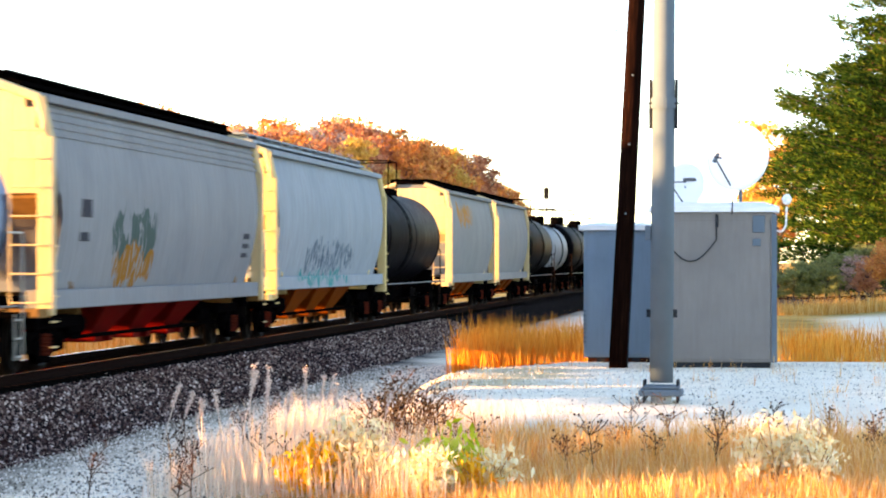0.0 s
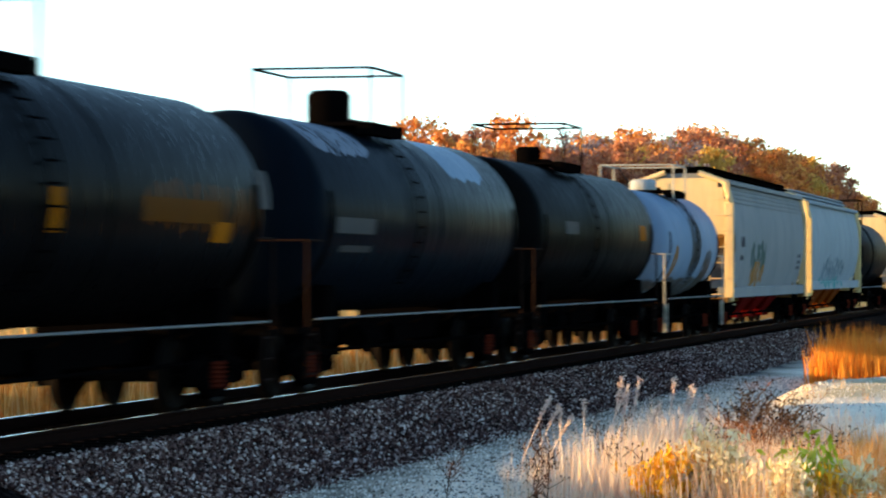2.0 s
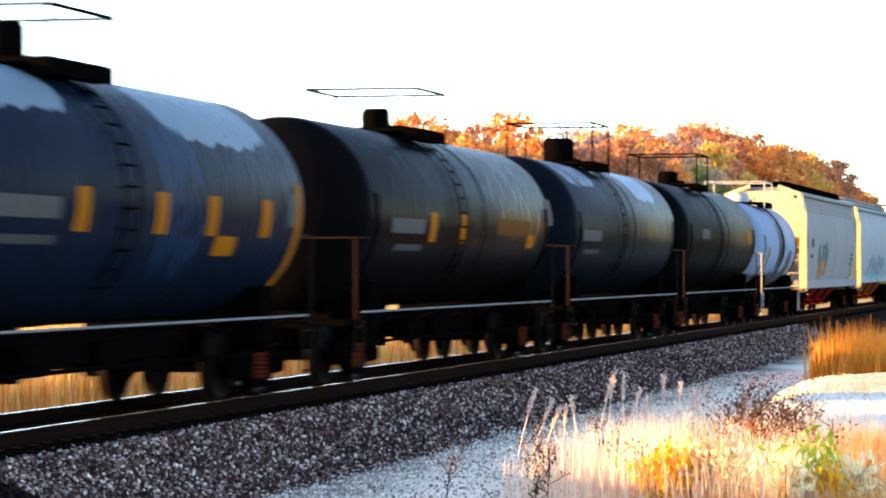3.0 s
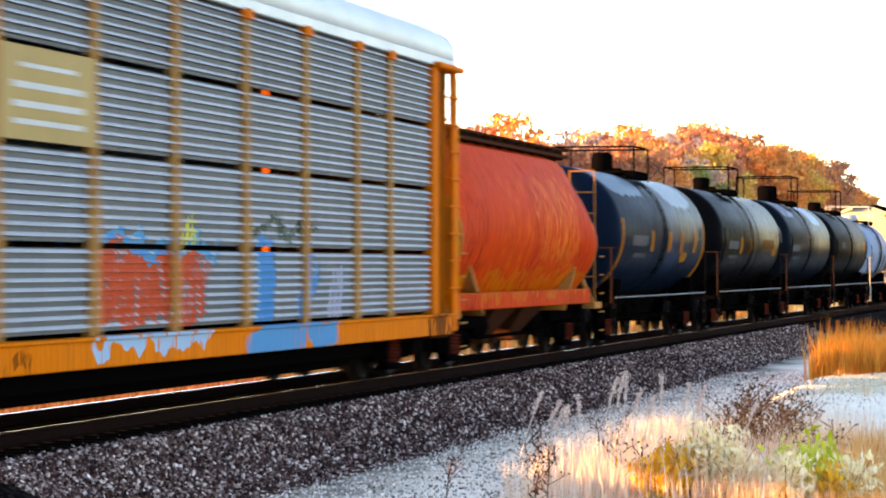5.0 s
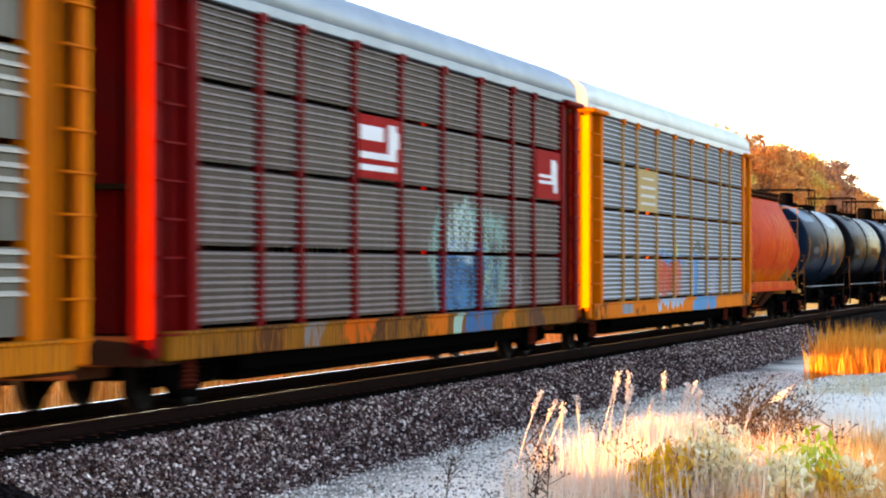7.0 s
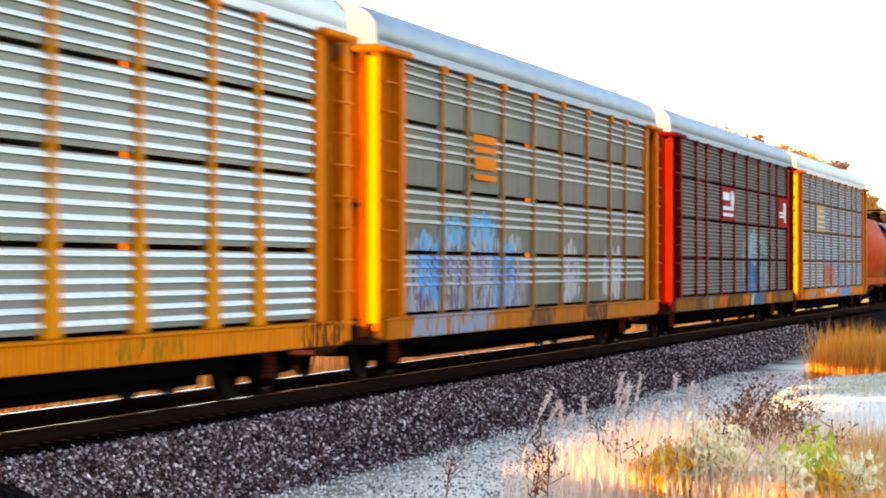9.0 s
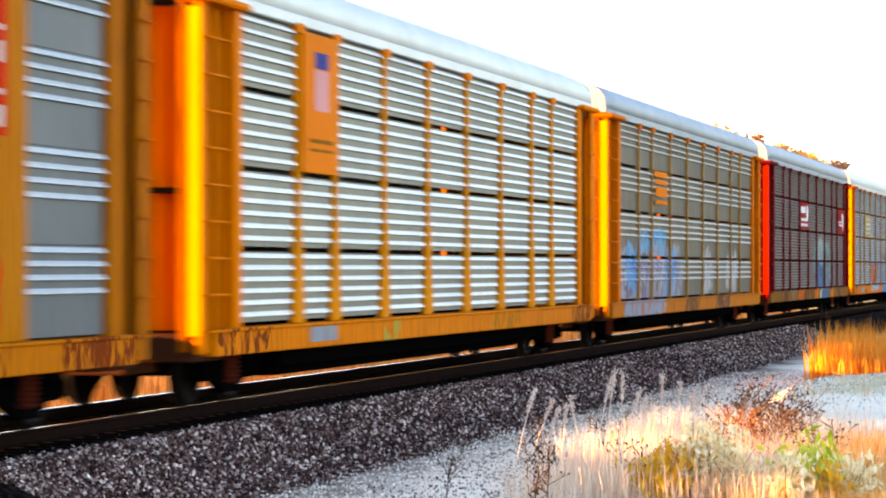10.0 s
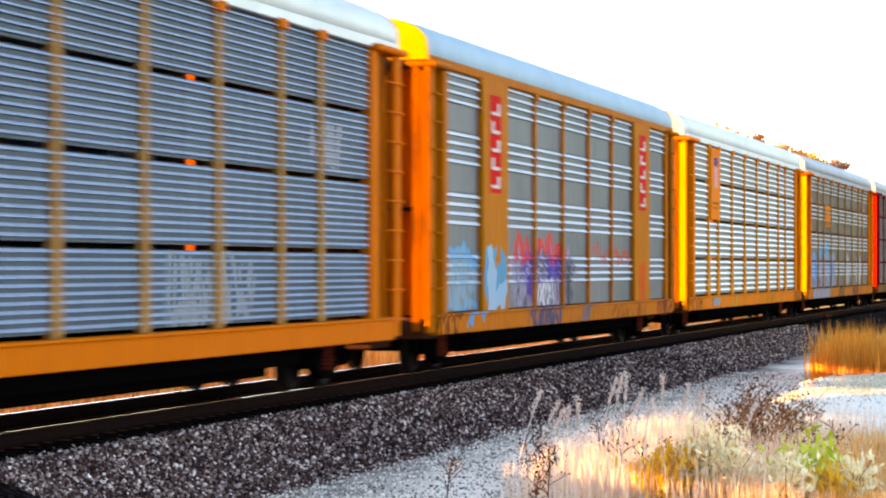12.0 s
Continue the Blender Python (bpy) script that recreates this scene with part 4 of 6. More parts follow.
def build_weeds():
    stem_pale = plain("pale_stem", (0.66, 0.50, 0.40), 0.8)
    plume = leaf_material("plume", [(0.0, (0.55, 0.36, 0.28)), (0.5, (0.78, 0.60, 0.50)), (1.0, (0.90, 0.78, 0.68))], through=0.3)
    stem_dark = plain("dark_stem", (0.07, 0.035, 0.022), 0.9)
    seed_dark = plain("dark_seed", (0.05, 0.028, 0.022), 0.9)
    stem_brown = plain("brown_stem", (0.30, 0.12, 0.05), 0.9)
    leaf_green = leaf_material("green_leaf", [(0.0, (0.36, 0.42, 0.02)), (0.5, (0.60, 0.62, 0.05)), (1.0, (0.86, 0.76, 0.20))])
    leaf_yellow = leaf_material("yellow_leaf", [(0.0, (0.78, 0.32, 0.02)), (0.5, (0.90, 0.52, 0.04)), (1.0, (0.88, 0.40, 0.03))])
    cream = leaf_material("cream_seed", [(0.0, (0.88, 0.62, 0.28)), (0.5, (0.95, 0.80, 0.48)), (1.0, (0.95, 0.90, 0.66))])
    rng = random.Random(21)

    def feather(x, y, h, lean):
        z = land(x, y)
        ob = thing("plume_grass", pose(x, y, z), "tall pale grass stalk with a feathery nodding seed head", "grass stalk", "plume grass stalks")
        pts = stem_curve(rng, (0, 0, 0), h, lean)
        part("stem", rods(list(zip(pts, pts[1:])), 0.0065, 5), stem_pale, ob)
        bm = bmesh.new()
        for i in range(9):
            f = i / 8
            p = pts[-1].lerp(pts[-2], f * 1.1) + Vector((0, 0, 0.02))
            bloom(bm, p, 0.036 * (1 - 0.4 * f), 12, rng, 0.038)
        part("seed_head", bm, plume, ob, "fluffy pinkish seed head")
        SWAY.append((ob, (x, y, z), rng.uniform(0, 6.28)))

    def at(bearing, y):
        return -math.tan(radians(bearing)) * y, y

    for bearing, y, h, lean in ((11.86, 33.5, 1.22, 0.20), (11.6, 34.0, 1.10, 0.14), (11.4, 33.6, 1.02, 0.2), (10.6, 33.8, 1.15, 0.16), (10.3, 34.4, 1.36, 0.12), (10.14, 34.0, 1.46, 0.06), (9.95, 33.6, 1.30, 0.12),
                                (9.78, 34.2, 1.42, 0.06), (9.45, 34.2, 1.14, 0.18), (9.0, 34.0, 1.42, 0.05), (8.85, 33.6, 1.34, 0.06), (8.72, 34.6, 1.30, 0.10), (8.5, 34.0, 1.22, 0.07), (8.2, 34.8, 1.1, 0.14),
                                (7.6, 35.0, 1.05, 0.12), (11.0, 34.6, 1.0, 0.16)):
        feather(*at(bearing, y), h * 0.92, lean * 1.6)

    def twiggy(x, y, h, stem, seed, heads, label, leafy=None):
        ob = thing("dead_weed", pose(x, y, land(x, y)), label, "weed", "dead weeds")
        bm, sm = bmesh.new(), bmesh.new()
        main = stem_curve(rng, (0, 0, 0), h, 0.12 * h, 6)
        for a, b in zip(main, main[1:]):
            rod(bm, a, b, 0.007, n=5)
        for _ in range(heads):
            i = rng.randint(2, 5)
            p = main[i]
            a = rng.uniform(0, 6.28)
            l = rng.uniform(0.10, 0.34) * h
            q = p + Vector((math.cos(a) * l, math.sin(a) * l, l * rng.uniform(0.5, 1.2)))
            rod(bm, p, q, 0.004, n=4)
            for _ in range(rng.randint(1, 3)):
                q2 = q + Vector((rng.gauss(0, 0.05), rng.gauss(0, 0.05), rng.uniform(0.0, 0.09)))
                rod(bm, q, q2, 0.003, n=4)
                bmesh.ops.create_icosphere(sm, subdivisions=1, radius=rng.uniform(0.009, 0.017), matrix=Matrix.Translation(q2))
        part("stem", bm, stem, ob)
        tagged(part("seed_cluster", sm, seed, ob, "dark round seed heads"), kind="stuff")
        if leafy:
            lm = bmesh.new()
            for _ in range(26):
                p = main[rng.randint(1, 5)] + Vector((rng.gauss(0, 0.13), rng.gauss(0, 0.13), rng.gauss(0, 0.08)))
                bloom(lm, p, 0.04, 6, rng, 0.045)
            tagged(part("leaves", lm, leafy, ob), kind="stuff")
        return ob

    for q, y, h in ((7.15, 37.0, 1.05), (6.95, 37.4, 1.02), (7.4, 36.6, 0.96), (6.7, 37.2, 0.98), (7.7, 37.0, 0.84), (6.4, 36.8, 0.86), (7.2, 36.2, 0.9)):
        twiggy(*at(q, y), h, stem_brown, seed_dark, 34, "bushy rust-brown dead weed with small dark seed heads", leaf_material("brown_leaf", [(0, (0.16, 0.06, 0.02)), (1, (0.42, 0.18, 0.06))]))
    for k in range(16):
        y = rng.uniform(29.5, 42)
        x = rng.uniform(-7.2, -5.2)
        twiggy(x, y, rng.uniform(0.35, 0.6), stem_dark, seed_dark, 12, "thin dark dead weed at the edge of the gravel")
    for k in range(30):
        y = rng.uniform(31, 40.5)
        x = rng.uniform(-4.6, 4.5)
        twiggy(x, y, rng.uniform(0.45, 0.78), rng.choice((stem_dark, stem_brown)), seed_dark, 16, "dry dark-stemmed weed standing in golden grass")

    def bushy(name, x, y, h, w, mat, label, n, size):
        ob = thing(name, pose(x, y, land(x, y)), label, "plant", "leafy plants in the grass")
        bm, lm = bmesh.new(), bmesh.new()
        for _ in range(n):
            pts = stem_curve(rng, (rng.gauss(0, 0.03), rng.gauss(0, 0.03), 0), h * rng.uniform(0.6, 1), w * rng.uniform(0.4, 1.2))
            for a, b in zip(pts, pts[1:]):
                rod(bm, a, b, 0.005, n=4)
            for p in pts[2:]:
                bloom(lm, p, size * 1.7, 8, rng, size)
        part("stem", bm, stem_brown, ob)
        tagged(part("leaves", lm, mat, ob), kind="stuff")

    for q, y, h in ((6.35, 32.4, 0.50), (6.15, 32.6, 0.62), (5.95, 32.8, 0.70)):
        bushy("green_plant", *at(q, y), h, 0.16, leaf_green, "leafy yellow-green plant among dry grass", 5, 0.14)
    for q, y, h in ((8.9, 31.8, 0.56), (8.7, 31.9, 0.60), (9.15, 31.6, 0.42), (5.6, 32.2, 0.42)):
        bushy("yellow_plant", *at(q, y), h, 0.2, leaf_yellow, "orange-yellow leafy plant among dry grass", 6, 0.12)
    for q, y, h in ((8.45, 32.0, 0.72), (8.25, 32.1, 0.78), (8.0, 32.0, 0.72), (7.75, 32.1, 0.64), (7.5, 31.8, 0.5), (6.65, 31.6, 0.48), (6.5, 31.5, 0.42), (-0.2, 32.8, 0.74), (-0.5, 33.0, 0.80), (-0.8, 32.8, 0.70), (0.2, 32.6, 0.56), (-1.0, 32.5, 0.5), (5.3, 32.4, 0.42)):
        bushy("seeded_goldenrod", *at(q, y), h * 1.12, 0.2, cream, "goldenrod gone to cream-white fluffy seed", 9, 0.10)


def crown_mesh(name, seed, rx, rz, zc, blobs, per, size):
    """A crown of leaf quads gathered in clumps, with gaps between them."""
    rng = np.random.default_rng(seed)
    verts, faces = [], []
    for _ in range(blobs):
        d = rng.normal(size=3)
        d /= np.linalg.norm(d)
        f = rng.uniform(0.45, 1.0)
        c = d * np.array([rx, rx, rz]) * f + np.array([0, 0, zc])
        if c[2] < zc - rz * 0.75:
            c[2] = zc - rz * 0.6
        br = rng.uniform(0.14, 0.26) * rx
        for _ in range(per):
            p = c + rng.normal(size=3) * br * np.array([1, 1, 0.75]) * 0.52
            a, b = rng.normal(size=3), rng.normal(size=3)
            a /= np.linalg.norm(a)
            b -= a * (a @ b)
            b /= np.linalg.norm(b)
            s = size * rng.uniform(0.6, 1.3)
            k = len(verts)
            verts += [tuple(p - a * s), tuple(p - b * s * 0.55), tuple(p + a * s), tuple(p + b * s * 0.55)]
            faces.append((k, k + 1, k + 2, k + 3))
    me = bpy.data.meshes.new(name)
    me.from_pydata(verts, [], faces)
    return me


def trunk_mesh(seed, h, r, limbs, spread):
    rng = random.Random(seed)
    bm = bmesh.new()
    pts = [Vector((rng.gauss(0, 0.15) * i / 5, rng.gauss(0, 0.15) * i / 5, h * i / 5)) for i in range(6)]
    for i, (a, b) in enumerate(zip(pts, pts[1:])):
        rod(bm, a, b, r * (1 - i * 0.17), r * (1 - (i + 1) * 0.17), n=8)
    for _ in range(limbs):
        i = rng.randint(1, 4)
        a = rng.uniform(0, 6.28)
        l = rng.uniform(0.5, 1.0) * spread
        q = pts[i] + Vector((math.cos(a) * l, math.sin(a) * l, l * rng.uniform(0.5, 1.1)))
        rod(bm, pts[i], q, r * 0.38, r * 0.12, n=6)
        for _ in range(3):
            q2 = q + Vector((rng.gauss(0, 1), rng.gauss(0, 1), rng.uniform(0.3, 1.5))) * l * 0.3
            rod(bm, q, q2, r * 0.13, r * 0.04, n=4)
    return mesh_of(bm, "trunk")


def build_woods():
    bark = plain("bark", (0.10, 0.075, 0.06), 0.95)
    kinds = {
        "orange": ("orange autumn hardwood at the wood's edge", [(0.0, (0.48, 0.13, 0.01)), (0.5, (0.78, 0.25, 0.015)), (1.0, (0.84, 0.38, 0.04))]),
        "rust": ("rust-red autumn hardwood at the wood's edge", [(0.0, (0.34, 0.09, 0.03)), (0.5, (0.56, 0.17, 0.05)), (1.0, (0.64, 0.28, 0.09))]),
        "yellow": ("golden-yellow autumn hardwood at the wood's edge", [(0.0, (0.50, 0.26, 0.02)), (0.5, (0.72, 0.40, 0.03)), (1.0, (0.75, 0.50, 0.08))]),
        "brown": ("half-bare brown autumn tree at the wood's edge", [(0.0, (0.28, 0.15, 0.11)), (0.5, (0.46, 0.27, 0.20)), (1.0, (0.58, 0.38, 0.28))]),
        "green": ("still-green hardwood in the autumn wood", [(0.0, (0.10, 0.12, 0.015)), (0.5, (0.22, 0.24, 0.03)), (1.0, (0.36, 0.32, 0.05))]),
    }
    protos = {}
    for i, (k, (label, stops)) in enumerate(kinds.items()):
        stops = [(p, tuple(0.85 * v + 0.06 for v in c)) for p, c in stops]
        m = leaf_material("leaves_" + k, stops)
        for v in range(2):
            crown = crown_mesh("crown", 40 + i * 2 + v, 4.6, 5.6, 10.5, 74 if k != "brown" else 60, 84 if k != "brown" else 50, 0.26)
            crown.materials.append(m)
            trunk = trunk_mesh(60 + i * 2 + v, 12.5, 0.32, 11, 4.2)
            trunk.materials.append(bark)
            protos[k, v] = (trunk, crown, label)
    rng = random.Random(5)

    def plant(k, x, y, s, sz=1.0):
        trunk, crown, label = protos[k, rng.randint(0, 1)]
        ob = thing("tree", pose(x, y, land(x, y) - 0.1, 0, 0, rng.uniform(0, 360)), label, "tree", "trees of the autumn wood")
        a = new("trunk", trunk)
        b = new("crown", crown)
        for o in (a, b):
            o.parent = ob
            o.scale = (s, s, s * sz)
    order = ["orange", "orange", "rust", "brown", "rust", "orange", "yellow", "brown", "orange", "rust", "green", "rust"]
    i = 0
    y = 345.0
    while y < 790:
        for row in range(3):
            x = -66 - row * 7.5 + rng.gauss(0, 1.5) - (10 if y < 365 else 0)
            k = order[(i * 5 + rng.randint(0, 3)) % len(order)]
            s = (1.0 + 0.09 * row) * rng.uniform(1.17, 1.46) * (0.86 + 0.32 * smooth(400, 560, y) - 0.27 * smooth(600, 780, y))
            plant(k, x, y + rng.gauss(0, 2), s)
            i += 1
        y += 8.5 + (y - 345) * 0.012
    plant("green", -90, 352, 1.3)
    plant("brown", -82, 350, 1.15)
    # a golden tree and a red bush near the pines
    plant("yellow", 0.9, 205, 0.80)
    plant("orange", 0.4, 215, 0.50)
    plant("yellow", 6.5, 214, 0.62)
    plant("orange", 6.0, 143, 0.23)
    plant("rust", 5.1, 145, 0.17)
    for x, y, s in ((0.6, 149, 0.17), (1.5, 148, 0.20), (2.3, 150, 0.23), (3.1, 148, 0.20), (3.9, 151, 0.26), (4.8, 149, 0.24), (5.6, 152, 0.28), (6.8, 150, 0.28)):
        plant(rng.choice(("green", "green", "green", "brown")), x, y, s, 0.8)


def build_pines():
    needle = leaf_material("pine_needles", [(0.0, (0.006, 0.016, 0.004)), (0.35, (0.022, 0.052, 0.008)), (0.75, (0.052, 0.100, 0.012)), (1.0, (0.13, 0.155, 0.02))], through=0.25)
    bark = plain("pine_bark", (0.12, 0.07, 0.045), 0.95)

    def pine(x, y, h, spread, seed):
        rng = random.Random(seed)
        ob = thing("pine_tree", pose(x, y, land(x, y) - 0.1), "tall dark green pine with layered sunlit boughs", "pine tree", "pines")
        bm = bmesh.new()
        rod(bm, (0, 0, 0), (0, 0, h), 0.32, 0.03, n=10)
        verts, faces = [], []
        z = 0.8
        while z < h - 0.3:
            f = z / h
            reach = spread * max(0.02, min(1, 1.75 * (0.95 - f))) * (0.75 + 0.25 * math.sin(min(1, f * 6) * 1.57))
            for b in range(rng.randint(4, 6)):
                a = rng.uniform(0, 6.28)
                l = reach * rng.uniform(0.65, 1.12) + 0.3
                tip = Vector((math.cos(a) * l, math.sin(a) * l, z + l * rng.uniform(-0.05, 0.42)))
                rod(bm, (0, 0, z), tip, 0.05, 0.012, n=4, cap=False)
                for q in range(int(24 + l * 48)):
                    g = 0.25 + 0.8 * rng.random() ** 0.7
                    wide = 0.30 * l * (1.1 - g) + 0.22
                    c = Vector((0, 0, z)).lerp(tip, g) + Vector((rng.gauss(0, wide * 0.6), rng.gauss(0, wide * 0.6), rng.gauss(0.06, 0.16)))
                    d = Vector((rng.gauss(math.cos(a), 0.7), rng.gauss(math.sin(a), 0.7), rng.uniform(-0.1, 0.8))).normalized()
                    e = d.cross(Vector((rng.gauss(0, 1), rng.gauss(0, 1), rng.gauss(0, 1)))).normalized()
                    s = rng.uniform(0.16, 0.36)
                    k = len(verts)
                    verts += [c - d * s * 0.6, c + e * s * 0.15, c + d * s, c - e * s * 0.15]
                    faces.append((k, k + 1, k + 2, k + 3))
            z += rng.uniform(0.22, 0.36)
        part("trunk", bm, bark, ob)
        me = bpy.data.meshes.new("crown")
        me.from_pydata([tuple(v) for v in verts], [], faces)
        part("crown", me, needle, ob)
    pine(8.2, 160, 22, 7.4, 1)
    pine(13.5, 171, 25, 9.0, 2)
    pine(9.6, 186, 20, 8.5, 3)


# ---- the signal site ----
def build_site():
    galv = painted("galvanised_pole", (0.19, 0.23, 0.26), (0.20, 0.22, 0.23), 0.35, 0.5)
    grey = painted("cabinet_grey", (0.33, 0.30, 0.28), (0.24, 0.21, 0.19), 0.45, 0.45, metal=0.2)
    blue_grey = painted("cabinet_blue_grey", (0.29, 0.37, 0.44), (0.22, 0.25, 0.28), 0.4, 0.5, metal=0.15)
    roofw = plain("cabinet_roof", (0.74, 0.72, 0.68), 0.5, vary=0.08)
    dark = plain("dark_metal", (0.03, 0.03, 0.032), 0.5)
    conc = plain("concrete", (0.36, 0.35, 0.33), 0.9)
    creosote = Nodes("creosote_wood", 0.9, spec=0.003)
    at = creosote.coords("Object", None, (1, 1, 0.06))
    f = creosote.noise(at, 30, 5, 0.7)
    creosote.bump(f, 0.6, 0.01)
    creosote.colour(creosote.ramp(f, [(0.3, (0.002, 0.001, 0.0008)), (0.55, (0.008, 0.003, 0.002)), (0.8, (0.035, 0.012, 0.006))]))

    # steel mast
    x, y = -1.53, 44.0
    z = land(x, y)
    mast = thing("steel_mast", pose(x, y, z, 0, 0.45, 0), "tall galvanised steel mast on a flanged footing", "mast")
    part("mast_tube", spun([(0.0, 13.0), (0.13, 13.0), (0.165, 5.2), (0.172, 4.55), (0.176, 0.30), (0.0, 0.30)], "z", 28), galv, mast, smooth=True)
    part("flange", boxes((-0.33, 0.33, -0.33, 0.33, 0.10, 0.20), (-0.28, 0.28, -0.28, 0.28, 0.20, 0.26), bevel=0.02), galv, mast, "bolted square flange")
    part("footing", spun([(0.0, 0.12), (0.16, 0.12), (0.16, -0.4), (0, -0.4)], "z", 16), conc, mast)
    for k in range(4):
        sx, sy = (1, 1, -1, -1)[k] * 0.25, (1, -1, 1, -1)[k] * 0.25
        part("bolt", rods([((sx, sy, 0.0), (sx, sy, 0.34))], 0.02), dark, mast)
    part("collar", spun([(0.18, 4.42), (0.20, 4.42), (0.205, 4.50), (0.20, 4.58), (0.18, 4.58)], "z", 24), galv, mast)
    for s in (-1, 1):
        part("bracket_plate", boxes((s * 0.195 - 0.022, s * 0.195 + 0.022, -0.06, 0.06, 4.12, 4.86), bevel=0.004), dark, mast)
        part("clamp_bolt", rods([((s * 0.17, -0.1, 4.50), (s * 0.27, -0.1, 4.50))], 0.016), dark, mast)
    part("junction_box", boxes((-0.26, -0.17, -0.09, 0.09, 2.44, 2.66), bevel=0.01), galv, mast)
    for s in (-1, 1):
        part("step_bracket", boxes((s * 0.17, s * 0.23, -0.05, 0.05, 1.28, 1.40) if s > 0 else (-0.23, -0.17, -0.05, 0.05, 1.28, 1.40)), dark, mast)

    # leaning wooden pole
    x, y = -2.82, 57.0
    pole = thing("wooden_pole", pose(x, y, land(x, y), 0, 2.9, 0), "dark creosoted wooden utility pole leaning slightly", "utility pole")
    part("pole_shaft", spun([(0.0, 13.5), (0.14, 13.5), (0.165, 7), (0.185, 1.5), (0.19, -0.4), (0, -0.4)], "z", 20), creosote.mat, pole, smooth=True)
    part("wire_spur", rods([((-0.15, 0, 6.55), (-0.38, 0, 6.58)), ((-0.38, 0, 6.54), (-0.38, 0, 6.64))], 0.012), dark, pole)
    part("conduit", rods([((0.17, -0.06, 0.0), (0.17, -0.06, 2.6)), ((0.17, -0.06, 2.6), (0.15, -0.06, 3.0))], 0.02), dark, pole)
    for k in range(3):
        part("tag", boxes((-0.018, 0.018, -0.185, -0.178, 3.0 + 1.35 * k, 3.03 + 1.35 * k)), galv, pole)

    # the larger cabinet
    def cabinet(name, x0, x1, y0, depth, h, mat, label, peak, over):
        z = land((x0 + x1) / 2, y0)
        w = (x1 - x0) / 2
        ob = thing(name, pose((x0 + x1) / 2, y0, z), label, "equipment cabinet", "signal cabinets")
        part("cabinet_body", boxes((-w, w, 0, depth, 0.10, h), bevel=0.015), mat, ob)
        part("skid", boxes((-w + 0.08, w - 0.08, 0.05, depth - 0.05, -0.05, 0.10)), dark, ob)
        rings = [[(-w - over, -over, h), (w + over, -over, h), (w + over, depth + over, h), (-w - over, depth + over, h)],
                 [(-w - over, -over, h + 0.10), (w + over, -over, h + 0.10), (w + over, depth + over, h + 0.10), (-w - over, depth + over, h + 0.10)],
                 [(-w + 0.2, 0.25, h + 0.10 + peak), (w - 0.2, 0.25, h + 0.10 + peak), (w - 0.2, depth - 0.25, h + 0.10 + peak), (-w + 0.2, depth - 0.25, h + 0.10 + peak)]]
        part("cabinet_roof", loft(rings), roofw, ob, "pale overhanging sheet roof")
        return ob, w, z
    a, w, z = cabinet("grey_cabinet", -2.12, 0.21, 56.8, 2.2, 3.02, grey, "large grey metal signal cabinet with a pale roof", 0.10, 0.10)
    for k, px in enumerate((-w + 0.62, 0.05, w - 0.34)):
        part("door_seam", boxes((px - 0.012, px + 0.012, -0.02, 0.002, 0.65, 1.95)), grey, a)
    part("door", boxes((-w + 0.08, w - 0.08, -0.018, 0.0, 0.16, 2.86), bevel=0.006), grey, a)
    for s in (-1, 1):
        part("corner_angle", boxes((s * w - 0.05, s * w + 0.05, -0.03, 0.03, 0.10, 2.98)), galv, a)
    part("latch_box", boxes((w - 0.42, w - 0.18, -0.06, -0.018, 2.62, 2.95), bevel=0.01), galv, a)
    part("latch_box", boxes((w - 0.42, w - 0.26, -0.05, -0.018, 2.36, 2.50), bevel=0.01), galv, a)
    pts = [Vector((-0.95 + 1.0 * q, -0.05, 2.48 - 0.42 * math.sin(math.pi * q))) for q in [i / 12 for i in range(13)]]
    part("cable", rods(list(zip(pts, pts[1:])) + [(pts[-1], (0.05, -0.05, 2.98))], 0.014), dark, a, "loose black cable hanging across the door")
    part("cable_gland", rods([((0.06, -0.08, 2.72), (0.06, -0.08, 2.96))], 0.03), dark, a)
    arm = [Vector((w, 0.1, 2.66)), Vector((w + 0.14, 0.1, 2.64)), Vector((w + 0.22, 0.1, 2.74)), Vector((w + 0.24, 0.1, 3.12))]
    lamp = thing("globe_lamp", pose(-0.955, 56.8, z), "small white globe lamp on a curved conduit arm", "lamp")
    part("arm", rods(list(zip(arm, arm[1:])), 0.022), roofw, lamp)
    globe = bmesh.new()
    bmesh.ops.create_uvsphere(globe, u_segments=16, v_segments=10, radius=0.085, matrix=Matrix.Translation((w + 0.24, 0.1, 3.24)))
    part("globe", globe, roofw, lamp, smooth=True)
    part("globe_cap", spun([(0.0, 3.36), (0.05, 3.36), (0.10, 3.27), (0.10, 3.25), (0.0, 3.25)], "z", 14), roofw, lamp).location = (w + 0.24, 0.1, 0)
    b, w2, z2 = cabinet("blue_grey_cabinet", -3.68, -2.25, 60.0, 1.6, 2.72, blue_grey, "blue-grey metal signal cabinet with a pale roof", 0.06, 0.10)
    part("door", boxes((-w2 + 0.06, w2 - 0.06, -0.018, 0.0, 0.16, 2.6), bevel=0.006), blue_grey, b)
    for k in range(8):
        part("hinge", boxes((-w2 - 0.01, -w2 + 0.05, -0.04, -0.018, 0.4 + k * 0.09, 0.45 + k * 0.09)), galv, b)
    for k in range(4):
        px = -w2 + 0.18 + k * (2 * w2 - 0.36) / 3
        part("foot", boxes((px - 0.09, px + 0.09, 0.02, 0.3, -0.12, 0.10)), rust, b)

    # satellite dish on the larger cabinet
    dish_white = plain("dish_white", (0.86, 0.84, 0.80), 0.5, vary=0.04)
